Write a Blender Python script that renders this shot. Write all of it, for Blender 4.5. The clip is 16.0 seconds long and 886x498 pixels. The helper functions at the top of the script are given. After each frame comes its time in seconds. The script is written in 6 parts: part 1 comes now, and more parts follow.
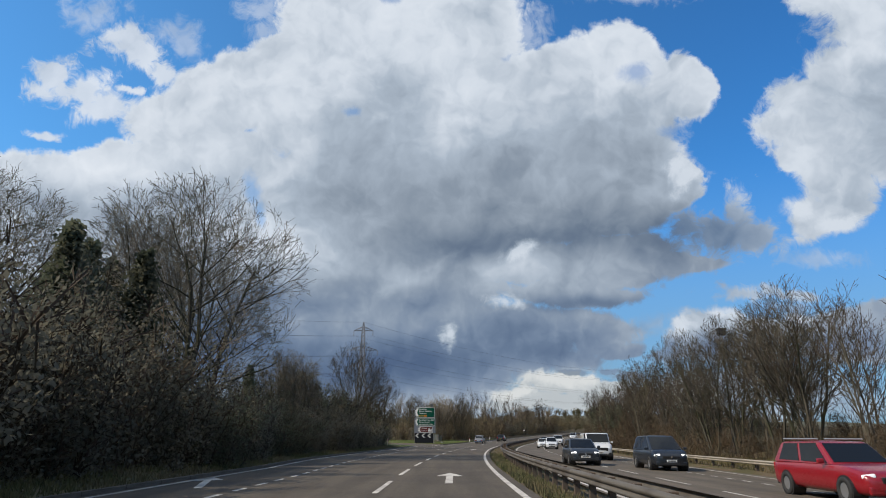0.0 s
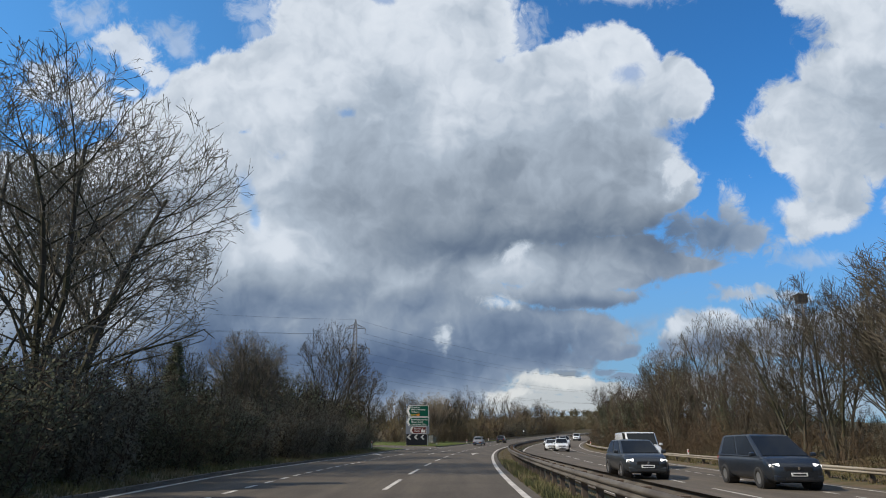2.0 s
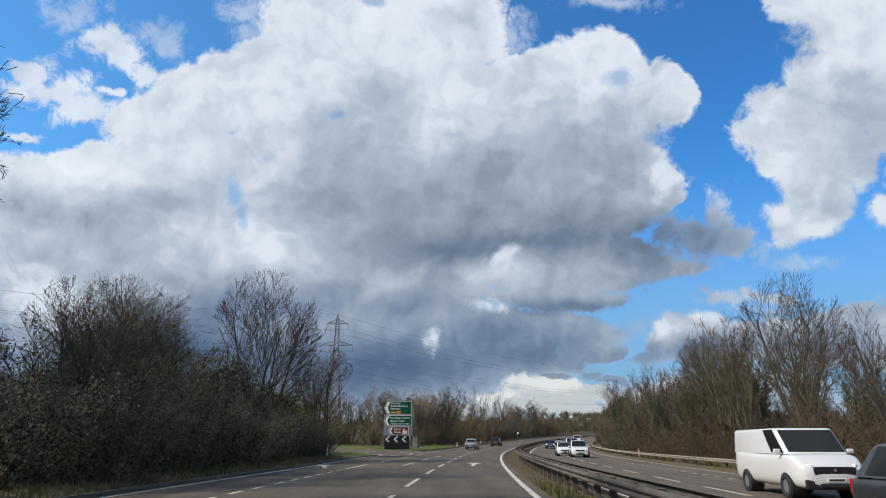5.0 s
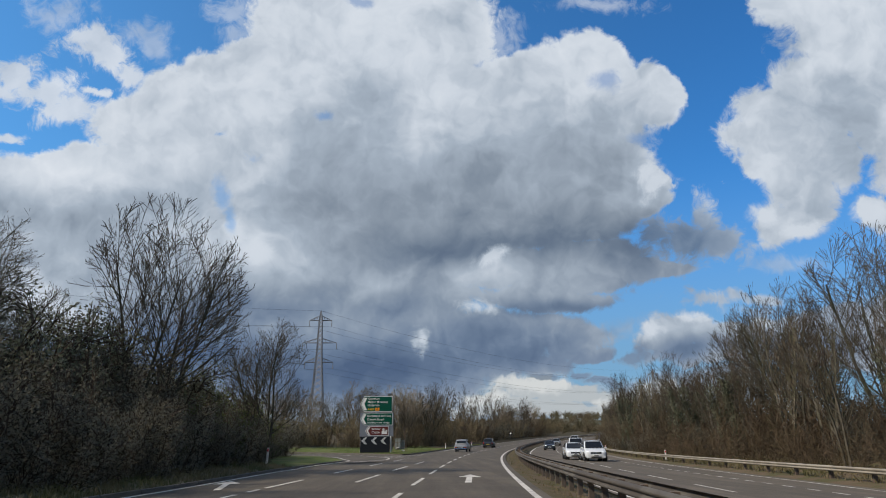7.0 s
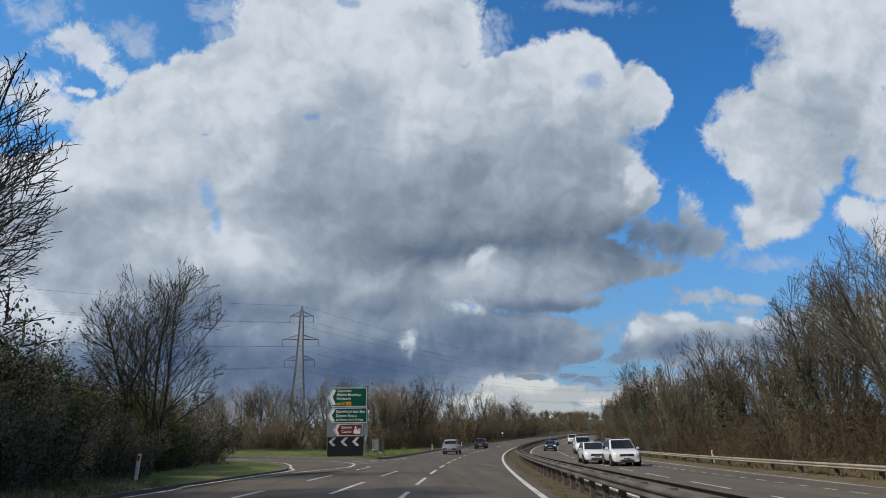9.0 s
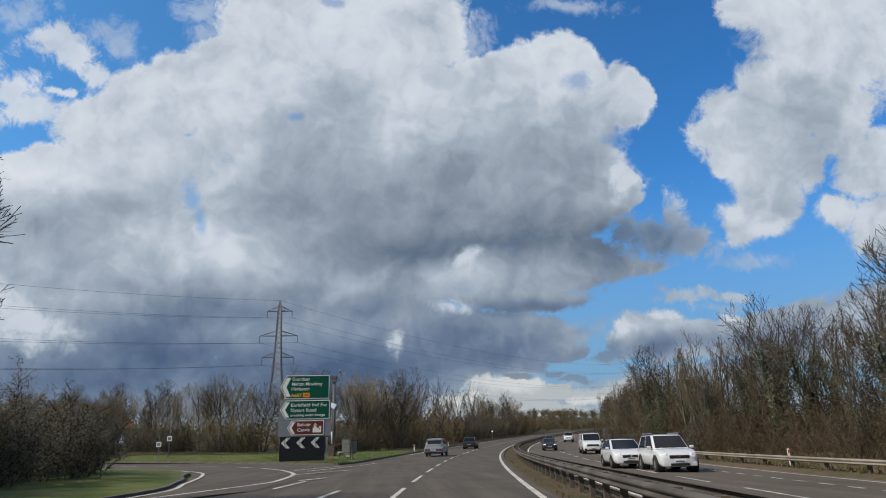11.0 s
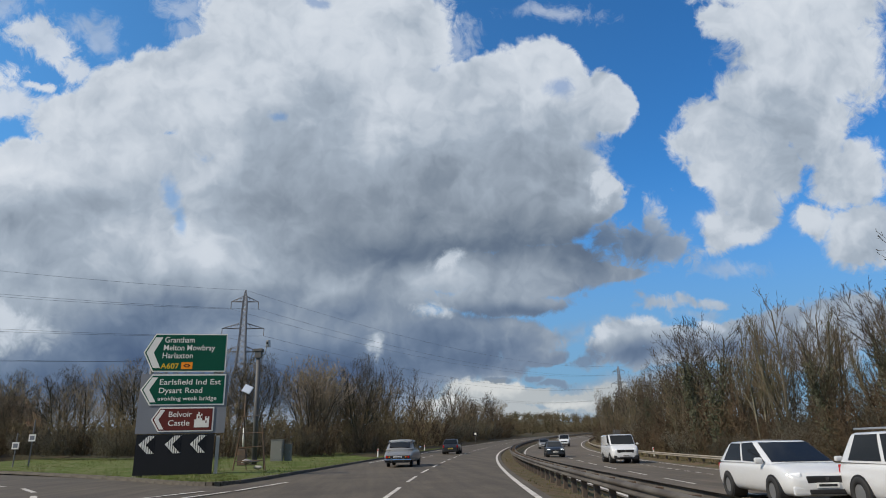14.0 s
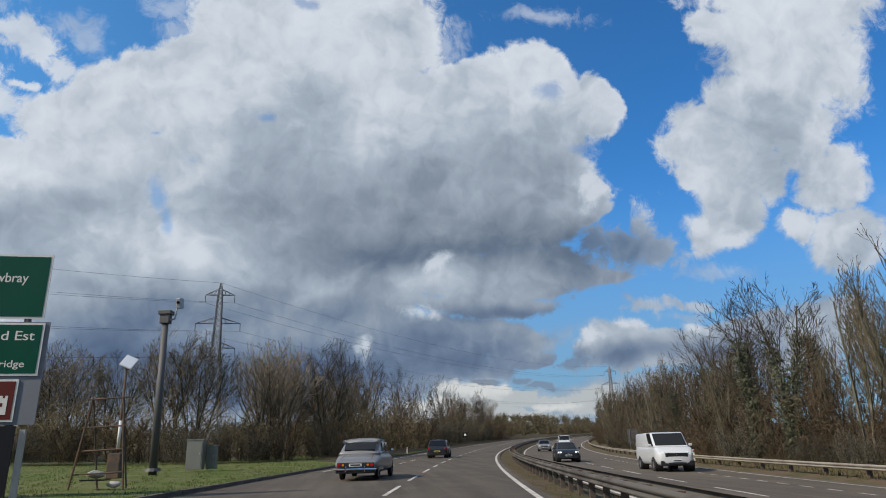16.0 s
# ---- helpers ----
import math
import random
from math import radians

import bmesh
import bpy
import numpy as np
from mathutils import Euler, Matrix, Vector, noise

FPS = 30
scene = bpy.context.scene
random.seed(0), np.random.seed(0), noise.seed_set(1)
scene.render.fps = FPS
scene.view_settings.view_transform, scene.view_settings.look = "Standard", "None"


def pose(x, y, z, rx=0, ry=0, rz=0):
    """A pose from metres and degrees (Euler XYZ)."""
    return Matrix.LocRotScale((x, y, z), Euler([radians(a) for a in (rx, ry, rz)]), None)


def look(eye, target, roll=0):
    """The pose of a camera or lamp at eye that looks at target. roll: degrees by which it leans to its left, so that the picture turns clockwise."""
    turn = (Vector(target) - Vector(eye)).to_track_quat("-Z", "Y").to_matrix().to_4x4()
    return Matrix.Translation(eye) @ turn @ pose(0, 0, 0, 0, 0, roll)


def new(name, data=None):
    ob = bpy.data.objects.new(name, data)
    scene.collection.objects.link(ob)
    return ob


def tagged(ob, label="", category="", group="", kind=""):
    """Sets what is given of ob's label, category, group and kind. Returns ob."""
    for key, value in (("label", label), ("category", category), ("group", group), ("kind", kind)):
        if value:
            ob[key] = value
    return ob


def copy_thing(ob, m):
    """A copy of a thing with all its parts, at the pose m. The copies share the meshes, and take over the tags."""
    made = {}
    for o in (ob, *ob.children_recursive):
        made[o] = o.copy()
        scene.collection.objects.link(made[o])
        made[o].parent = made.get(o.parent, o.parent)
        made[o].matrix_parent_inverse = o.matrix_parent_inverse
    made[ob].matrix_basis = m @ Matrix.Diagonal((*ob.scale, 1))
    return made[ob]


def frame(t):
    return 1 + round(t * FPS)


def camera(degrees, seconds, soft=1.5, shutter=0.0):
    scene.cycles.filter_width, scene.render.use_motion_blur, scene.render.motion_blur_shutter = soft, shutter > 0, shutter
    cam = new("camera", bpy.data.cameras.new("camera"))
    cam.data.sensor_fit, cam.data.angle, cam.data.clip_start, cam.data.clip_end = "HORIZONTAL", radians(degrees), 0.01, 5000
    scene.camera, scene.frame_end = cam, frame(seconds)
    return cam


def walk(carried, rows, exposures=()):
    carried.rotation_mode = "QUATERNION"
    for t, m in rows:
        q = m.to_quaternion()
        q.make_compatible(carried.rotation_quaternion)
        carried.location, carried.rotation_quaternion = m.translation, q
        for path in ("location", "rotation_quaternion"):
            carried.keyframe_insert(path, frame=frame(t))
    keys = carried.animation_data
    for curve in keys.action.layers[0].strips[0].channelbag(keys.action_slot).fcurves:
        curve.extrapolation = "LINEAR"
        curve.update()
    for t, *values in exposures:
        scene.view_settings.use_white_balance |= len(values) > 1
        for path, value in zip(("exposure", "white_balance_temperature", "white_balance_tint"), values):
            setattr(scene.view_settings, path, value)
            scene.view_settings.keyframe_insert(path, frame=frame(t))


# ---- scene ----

# Camera: a car windscreen mount, 1.13 m over the lane, tilted up. Rows: seconds, x, y, yaw, pitch, lean.
cam = camera(69.0, 16.0, soft=1.0)
EYE = 1.13
PATH = [
    (0, 0.001, 0.000, 0.582, 16.32, 0.29),
    (0.5, 0.001, 3.101, 0.478, 16.36, 0.25),
    (1, -0.001, 6.190, 0.372, 16.38, 0.19),
    (1.5, -0.006, 9.280, 0.256, 16.41, 0.12),
    (2, -0.012, 12.373, 0.124, 16.44, 0.03),
    (2.5, -0.021, 15.459, -0.018, 16.48, -0.02),
    (3, -0.034, 18.541, -0.163, 16.53, -0.02),
    (3.5, -0.033, 21.641, -0.323, 16.57, 0.00),
    (4, -0.001, 24.773, -0.506, 16.60, 0.02),
    (6.5, 0.605, 40.258, -1.692, 16.75, -0.27),
    (7, 0.739, 43.442, -1.967, 16.78, -0.40),
    (7.5, 0.888, 46.677, -2.249, 16.80, -0.54),
    (8, 1.061, 49.967, -2.532, 16.82, -0.68),
    (8.5, 1.249, 53.256, -2.819, 16.83, -0.80),
    (9, 1.449, 56.515, -3.108, 16.83, -0.88),
    (11.5, 2.759, 71.912, -4.690, 16.80, -1.63),
    (12, 3.075, 75.146, -4.954, 16.84, -1.57),
    (12.5, 3.375, 78.373, -5.227, 16.88, -1.45),
    (13, 3.656, 81.593, -5.517, 16.93, -1.32),
    (13.5, 3.947, 84.807, -5.813, 16.99, -1.24),
    (14, 4.272, 88.007, -6.095, 17.05, -1.19),
    (14.5, 4.621, 91.204, -6.369, 17.10, -1.17),
    (15, 4.980, 94.409, -6.645, 17.14, -1.19),
    (15.5, 5.355, 97.601, -6.918, 17.17, -1.22),
    (16, 5.753, 100.765, -7.179, 17.21, -1.26),
]


def aim(x, y, yaw, pitch, lean):
    a, b = radians(yaw), radians(pitch)
    eye = Vector((x, y, EYE))
    return look(eye, eye + Vector((-math.sin(a) * math.cos(b), math.cos(a) * math.cos(b), math.sin(b))), lean)


walk(cam, [(t, aim(*row)) for t, *row in PATH],
     [(0, 0.04), (2.5, 0.08), (3.2, 0.13), (4.1, 0.22), (6.4, 0.0), (7.0, -0.05), (12, -0.09), (16, -0.08)])

# ---------------------------------------------------------------- sky
SKY_RIGHT, SKY_UP, SKY_AHEAD = (0.99946, -0.03233, -0.00662), (-0.00301, -0.28882, 0.95738), (0.03287, 0.95684, 0.28876)
SUN_AZ, SUN_EL = 250.0, 39.0   # compass degrees clockwise from +y, and height


class Nodes:
    """Short helper to wire shader nodes."""

    def __init__(self, tree):
        self.tree = tree

    def put(self, socket, value):
        if isinstance(value, bpy.types.NodeSocket):
            self.tree.links.new(value, socket)
        elif value is not None:
            if isinstance(value, (tuple, list)) and len(value) == 3 and socket.type == "RGBA":
                value = (*value, 1)
            socket.default_value = value

    def node(self, kind, **props):
        n = self.tree.nodes.new(kind)
        for key, value in props.items():
            setattr(n, key, value)
        return n

    def math(self, op, a, b=None, c=None, clamp=False):
        n = self.node("ShaderNodeMath", operation=op, use_clamp=clamp)
        for i, v in enumerate((a, b, c)):
            self.put(n.inputs[i], v)
        return n.outputs[0]

    def vec(self, op, a, b=None, c=None, out=0):
        n = self.node("ShaderNodeVectorMath", operation=op)
        for i, v in enumerate((a, b, c)):
            self.put(n.inputs[i], v)
        return n.outputs["Value" if op in ("LENGTH", "DOT_PRODUCT") else "Vector"]

    def noise(self, vector, scale, detail=5.0, rough=0.55, color=False, distortion=0.0):
        n = self.node("ShaderNodeTexNoise")
        self.put(n.inputs["Vector"], vector)
        n.inputs["Scale"].default_value, n.inputs["Detail"].default_value = scale, detail
        n.inputs["Roughness"].default_value, n.inputs["Distortion"].default_value = rough, distortion
        return n.outputs["Color" if color else "Fac"]

    def smooth(self, value, lo, hi, a=0.0, b=1.0):
        n = self.node("ShaderNodeMapRange", interpolation_type="SMOOTHSTEP")
        for i, v in enumerate((value, lo, hi, a, b)):
            self.put(n.inputs[i], v)
        return n.outputs[0]

    def mix(self, fac, a, b, blend="MIX"):
        n = self.node("ShaderNodeMix", data_type="RGBA", blend_type=blend)
        for i, v in ((0, fac), (6, a), (7, b)):
            self.put(n.inputs[i], v)
        return n.outputs[2]


# Clouds as soft ellipses on a plane seen ahead: centre, half axes.
CUMULUS = [
    (560, 60, 122, 125), (480, 125, 105, 66), (405, 152, 100, 56), (330, 190, 105, 58), (255, 225, 105, 56), (150, 300, 125, 52), (40, 335, 150, 66), (700, 60, 170, 140),
    (785, 60, 78, 105), (640, 200, 260, 110), (850, 185, 130, 78), (945, 150, 85, 76), (1030, 122, 74, 70), (1010, 225, 135, 120), (1092, 165, 50, 58), (1148, 168, 58, 62),
    (1182, 165, 27, 36), (900, 325, 250, 130), (1062, 340, 92, 96), (1150, 345, 40, 46), (640, 380, 330, 150), (300, 400, 340, 110), (60, 400, 240, 90), (330, 290, 130, 66)]
LOW_BANK = [
    (560, 520, 350, 100), (200, 560, 420, 120), (690, 620, 330, 90), (280, 680, 440, 80), (-160, 600, 300, 150), (950, 480, 200, 40), (1070, 482, 130, 34), (1170, 483, 64, 15),
    (980, 528, 140, 24), (900, 590, 150, 48), (1000, 590, 92, 34), (1052, 618, 42, 16), (880, 640, 150, 24), (700, 702, 190, 40), (1040, 460, 120, 40)]
TOWER = [
    (1472, 50, 92, 115), (1560, 60, 120, 150), (1424, 150, 62, 62), (1500, 170, 130, 90), (1372, 202, 74, 48), (1350, 240, 74, 44), (1410, 262, 90, 80), (1330, 283, 34, 24),
    (1420, 322, 68, 60), (1400, 375, 66, 36), (1372, 388, 42, 40), (1448, 372, 30, 18), (1484, 285, 52, 50), (1556, 235, 60, 56), (1620, 290, 70, 60), (1556, 370, 38, 32),
    (1650, 400, 80, 60), (1520, -60, 180, 100), (1375, 15, 40, 34)]
EAST_BANK = [(1170, 602, 42, 36), (1222, 592, 56, 28), (1290, 602, 70, 26), (1370, 590, 66, 28), (1445, 578, 70, 30), (1530, 570, 80, 36), (1620, 560, 90, 50), (1310, 632, 180, 28), (1480, 620, 160, 30)]
WISPS = [
    (172, 78, 54, 28), (205, 104, 36, 22), (230, 138, 17, 28), (40, 122, 44, 30), (88, 152, 56, 26), (125, 196, 52, 22), (8, 152, 32, 22), (165, 165, 28, 8), (14, 236, 28, 8),
    (1244, 385, 27, 38), (1205, 432, 62, 40), (1268, 432, 44, 32), (1250, 535, 44, 13), (1332, 525, 46, 9)]
VEILS = [(250, 64, 44, 24), (282, 92, 26, 20), (110, 20, 42, 26), (405, 18, 34, 24), (1388, 464, 58, 14), (1322, 550, 54, 10), (1066, 4, 72, 12), (880, 70, 34, 40), (1110, 582, 70, 12), (420, 60, 30, 26)]
GLOW_BANK = [(925, 692, 72, 24), (980, 692, 58, 22), (870, 707, 50, 16), (1042, 694, 62, 18), (1096, 702, 60, 18), (960, 722, 170, 18), (1160, 700, 70, 26)]
HAZE_BANK = [(930, 748, 380, 24), (1250, 705, 260, 40), (1100, 738, 220, 26), (500, 740, 500, 40)]
GAPS = [(1064, 150, 22, 17), (398, 345, 13, 28), (405, 385, 9, 22), (570, 214, 14, 9), (638, 4, 15, 7), (1142, 250, 24, 10), (1122, 560, 30, 14)]
# Sunlit heads of the billows.
HEADS = [
    (1138, 316, 22, 20), (1162, 330, 24, 24), (741, 601, 13, 16), (852, 546, 28, 12), (1224, 567, 27, 8), (1148, 592, 22, 16), (925, 684, 56, 15), (980, 678, 34, 11), (866, 703, 44, 10),
    (1092, 706, 42, 9), (414, 412, 20, 20), (446, 438, 32, 18), (868, 460, 26, 13), (1344, 570, 36, 11), (1544, 368, 30, 24), (1356, 372, 30, 22), (112, 563, 84, 34), (45, 545, 84, 38), (1420, 398, 42, 16)]
SCUD = [(1033, 659, 21, 10), (1066, 669, 42, 8), (1130, 634, 30, 9), (960, 668, 26, 5)]
# How much lighter or darker the clouds are than their mean: centre, half axes, weight.
GREY_HIGH = [
    (1000, 400, 170, 85, -0.19), (770, 400, 190, 85, -0.13), (870, 300, 250, 75, -0.10), (640, 335, 150, 70, -0.09), (520, 370, 110, 55, -0.06), (645, 170, 52, 70, -0.11), (560, 215, 46, 40, -0.07),
    (700, 452, 160, 36, -0.12), (930, 440, 190, 30, -0.09), (1112, 430, 70, 46, -0.16), (1225, 432, 90, 50, -0.22), (110, 372, 170, 36, -0.13), (330, 350, 90, 36, -0.05), (1530, 250, 60, 80, -0.10),
    (1400, 292, 50, 100, -0.04), (1440, 152, 120, 26, -0.04), (1440, 200, 170, 200, -0.09), (1060, 250, 130, 70, -0.10), (1150, 215, 60, 40, -0.06), (720, 75, 80, 80, 0.04), (1020, 110, 90, 60, 0.03)]
GREY_LOW = [
    (480, 540, 150, 38, -0.20), (330, 560, 140, 66, -0.11), (560, 650, 240, 52, -0.19), (720, 645, 120, 46, -0.18), (885, 590, 90, 36, -0.18), (700, 535, 90, 28, -0.12), (1000, 545, 130, 15, -0.22),
    (1010, 512, 120, 16, -0.06), (935, 640, 110, 26, -0.14), (1035, 606, 80, 36, -0.07), (280, 650, 240, 56, -0.18), (20, 660, 200, 60, -0.14), (1200, 626, 110, 20, -0.16), (1360, 614, 150, 24, -0.14),
    (950, 722, 120, 12, -0.10), (455, 440, 60, 40, 0.10), (860, 478, 70, 22, 0.12), (530, 462, 24, 28, 0.07), (690, 506, 40, 13, 0.08), (60, 296, 170, 26, 0.05)]


def make_sky():
    world = bpy.data.worlds.new("sky")
    scene.world, world.use_nodes = world, True
    k = Nodes(world.node_tree)
    back = world.node_tree.nodes["Background"]
    ray = k.node("ShaderNodeTexCoord").outputs["Generated"]
    ahead = k.vec("DOT_PRODUCT", ray, SKY_AHEAD)
    depth = k.math("MAXIMUM", ahead, 0.2)
    u = k.math("DIVIDE", k.vec("DOT_PRODUCT", ray, SKY_RIGHT), depth)
    v = k.math("DIVIDE", k.vec("DOT_PRODUCT", ray, SKY_UP), depth)
    comb = k.node("ShaderNodeCombineXYZ")
    k.put(comb.inputs[0], u), k.put(comb.inputs[1], v)
    plane = comb.outputs[0]
    height = k.vec("DOT_PRODUCT", ray, (0.0, 0.0, 1.0))

    def sway(scale, detail, amount):
        n = k.vec("SUBTRACT", k.noise(plane, scale, detail, 0.6, color=True), (0.5, 0.5, 0.5))
        return k.vec("MULTIPLY", n, (amount, amount, 0.0))

    soft_sway = k.vec("ADD", plane, sway(5.0, 2.0, 0.07))
    bent = k.vec("ADD", soft_sway, k.vec("ADD", sway(16.0, 5.0, 0.03), sway(60.0, 4.0, 0.008)))

    def rings(blobs, where):
        for cx, cy, rx, ry, *weight in blobs:
            x, y, a, b = (cx - 784) / 1141, (441 - cy) / 1141, rx / 1141, ry / 1141
            yield k.vec("LENGTH", k.vec("MULTIPLY_ADD", where, (1 / a, 1 / b, 0.0), (-x / a, -y / b, 0.0))), weight

    def union(blobs, blend=0.12):
        total = None
        for ring, _ in rings(blobs, bent):
            total = ring if total is None else k.math("SMOOTH_MIN", total, ring, blend)
        return total

    def bumps(blobs):
        total = None
        for ring, (weight,) in rings(blobs, soft_sway):
            g = k.math("MULTIPLY", k.math("EXPONENT", k.math("MULTIPLY", k.math("MULTIPLY", ring, ring), -0.9)), weight)
            total = g if total is None else k.math("ADD", total, g)
        return total

    # ragged edges: heaped up in rounded billows, and the finer the cloud, the more it is eaten away
    def billows(where, scale, detail):
        n = k.node("ShaderNodeTexVoronoi", feature="SMOOTH_F1", voronoi_dimensions="2D", normalize=True)
        k.put(n.inputs["Vector"], where)
        n.inputs["Scale"].default_value, n.inputs["Detail"].default_value = scale, detail
        n.inputs["Roughness"].default_value, n.inputs["Smoothness"].default_value = 0.6, 0.35
        return n.outputs["Distance"]

    ragged = k.math("SUBTRACT", billows(k.vec("ADD", plane, sway(12.0, 4.0, 0.06)), 17.0, 4.0), 0.33)
    frayed = k.math("SUBTRACT", k.noise(k.vec("ADD", plane, sway(9.0, 3.0, 0.12)), 24.0, 9.0, 0.68), 0.5)

    def fray(ring, amount, other=0.0):
        return k.math("ADD", k.math("ADD", ring, k.math("MULTIPLY", ragged, amount)), k.math("MULTIPLY", frayed, other))

    gaps = k.smooth(fray(union(GAPS, 0.1), 0.6, 3.0), 1.7, 0.3)
    main_ring, tower_ring = union(CUMULUS), union(TOWER)
    main = k.smooth(fray(main_ring, 0.42, 0.55), 1.12, 0.90)
    bank = k.smooth(fray(union(LOW_BANK), 0.4, 1.0), 1.16, 0.80)
    tower = k.smooth(fray(tower_ring, 0.5, 1.1), 1.20, 0.80)
    east = k.smooth(fray(union(EAST_BANK), 0.6, 1.0), 1.14, 0.80)
    wisp = k.math("MULTIPLY", k.smooth(fray(union(WISPS, 0.35), 0.9, 4.2), 1.45, 0.45), 0.9)
    veil = k.math("MULTIPLY", k.smooth(fray(union(VEILS, 0.35), 0.8, 5.0), 1.7, 0.0), 0.5)
    glow = k.smooth(fray(union(GLOW_BANK), 0.9, 1.4), 1.12, 0.74)
    scud = k.math("MULTIPLY", k.smooth(fray(union(SCUD), 0.6, 2.5), 1.25, 0.6), 0.85)
    heads = k.smooth(fray(union(HEADS, 0.35), 1.5, 3.0), 1.5, 0.2)
    haze = k.math("MULTIPLY", k.smooth(union(HAZE_BANK), 1.25, 0.7), 0.8)
    cover = main
    for layer in (bank, tower, east, wisp, veil, glow, haze, scud, k.math("MULTIPLY", heads, 0.9)):
        cover = k.math("MAXIMUM", cover, layer)
    cover = k.math("MULTIPLY", cover, k.math("SUBTRACT", 1.0, k.math("MULTIPLY", gaps, 0.5)))
    # Beyond the modelled clouds the same broken cover goes on.
    free = k.smooth(k.noise(ray, 2.6, 8.0, 0.58), 0.47, 0.56)
    rim = k.math("MAXIMUM", k.math("ABSOLUTE", k.math("DIVIDE", u, 0.86)), k.math("DIVIDE", v, 0.62))
    inside = k.math("MULTIPLY", k.smooth(ahead, 0.3, 0.5), k.smooth(rim, 1.15, 0.9))
    cover = k.math("ADD", k.math("MULTIPLY", inside, cover), k.math("MULTIPLY", k.math("SUBTRACT", 1.0, inside), free))
    # Relief of the billows: the same noise read a little towards the sun.
    tint = k.math("ADD", bumps(GREY_HIGH), bumps(GREY_LOW))
    warped = k.vec("ADD", plane, sway(7.0, 4.0, 0.10))
    for scale, detail, shift, amount in ((6.5, 3.0, 0.030, 0.26), (17.0, 3.0, 0.012, 0.14)):
        toward = k.vec("ADD", warped, (-shift, shift * 1.3, 0.0))
        lump = k.math("SUBTRACT", billows(toward, scale, detail), billows(warped, scale, detail))
        tint = k.math("ADD", tint, k.math("MULTIPLY", lump, amount))
    tint = k.math("ADD", tint, k.math("MULTIPLY", k.math("SUBTRACT", k.noise(warped, 22.0, 6.0, 0.6), 0.5), -0.10))
    tint = k.math("ADD", tint, k.math("MULTIPLY", k.math("SUBTRACT", k.noise(warped, 4.6, 4.0, 0.55), 0.5), -0.26))
    # sunlit rims of the tall clouds, and thicker air low down
    tint = k.math("ADD", tint, k.math("MULTIPLY", k.smooth(main_ring, 0.84, 1.04), 0.05))
    tint = k.math("ADD", tint, k.smooth(height, 0.36, 0.14, 0.0, -0.165))
    tint = k.math("ADD", tint, 0.817)
    tint = k.math("ADD", tint, k.math("MULTIPLY", k.math("SUBTRACT", k.math("MAXIMUM", 0.75, tint), tint), glow))
    bright = k.math("MULTIPLY", heads, 0.8)
    tint = k.math("ADD", k.math("MULTIPLY", tint, k.math("SUBTRACT", 1.0, bright)), k.math("MULTIPLY", bright, 0.87))
    tint = k.math("ADD", k.math("MULTIPLY", tint, k.math("SUBTRACT", 1.0, scud)), k.math("MULTIPLY", scud, 0.54))
    ramp = k.node("ShaderNodeValToRGB")
    ramp.color_ramp.elements[0].position, ramp.color_ramp.elements[1].position = 0.36, 1.0
    ramp.color_ramp.elements[0].color, ramp.color_ramp.elements[1].color = (0.090, 0.130, 0.205, 1), (0.80, 0.845, 0.905, 1)
    for at, colour in ((0.48, (0.152, 0.200, 0.272)), (0.60, (0.258, 0.312, 0.385)), (0.72, (0.396, 0.466, 0.555)), (0.84, (0.622, 0.683, 0.762))):
        ramp.color_ramp.elements.new(at).color = (*colour, 1)
    k.put(ramp.inputs[0], tint)
    sky = k.node("ShaderNodeTexSky", sky_type="NISHITA", sun_disc=False, sun_elevation=radians(SUN_EL), sun_rotation=radians(SUN_AZ))
    sky.air_density, sky.dust_density, sky.ozone_density = 1.0, 0.2, 3.0
    blue = k.mix(1.0, sky.outputs[0], SKY_TINT, "MULTIPLY")
    # paler towards the sun
    blue = k.mix(1.0, blue, k.mix(k.smooth(u, -0.6, 0.6), (1.42, 1.28, 1.18), (0.74, 0.92, 1.02)), "MULTIPLY")
    blue = k.mix(k.smooth(height, 0.40, 0.05, 0.0, 0.85), blue, (0.205, 0.345, 0.505))
    # low clouds are seen through more air, and turn slate blue where they are thick
    slate = k.math("MULTIPLY", k.smooth(height, 0.34, 0.12), k.smooth(tint, 0.72, 0.5))
    cloud = k.mix(slate, ramp.outputs[0], k.mix(1.0, ramp.outputs[0], (0.90, 0.98, 1.10), "MULTIPLY"))
    cloud = k.mix(glow, cloud, k.mix(1.0, cloud, (1.06, 1.0, 0.90), "MULTIPLY"))
    k.put(back.inputs[0], k.mix(cover, blue, cloud))
    back.inputs[1].default_value = 1.0


SKY_TINT = (0.054, 0.120, 0.162)
make_sky()
sun = new("sun", bpy.data.lights.new("sun", "SUN"))
sun.data.energy, sun.data.angle, sun.data.color = 5.0, radians(0.6), (1.0, 0.89, 0.74)
a, e = radians(SUN_AZ), radians(SUN_EL)
sun.matrix_world = look((0, 0, 60), Vector((0, 0, 60)) - Vector((math.sin(a) * math.cos(e), math.cos(a) * math.cos(e), math.sin(e))))
# ---------------------------------------------------------------- materials


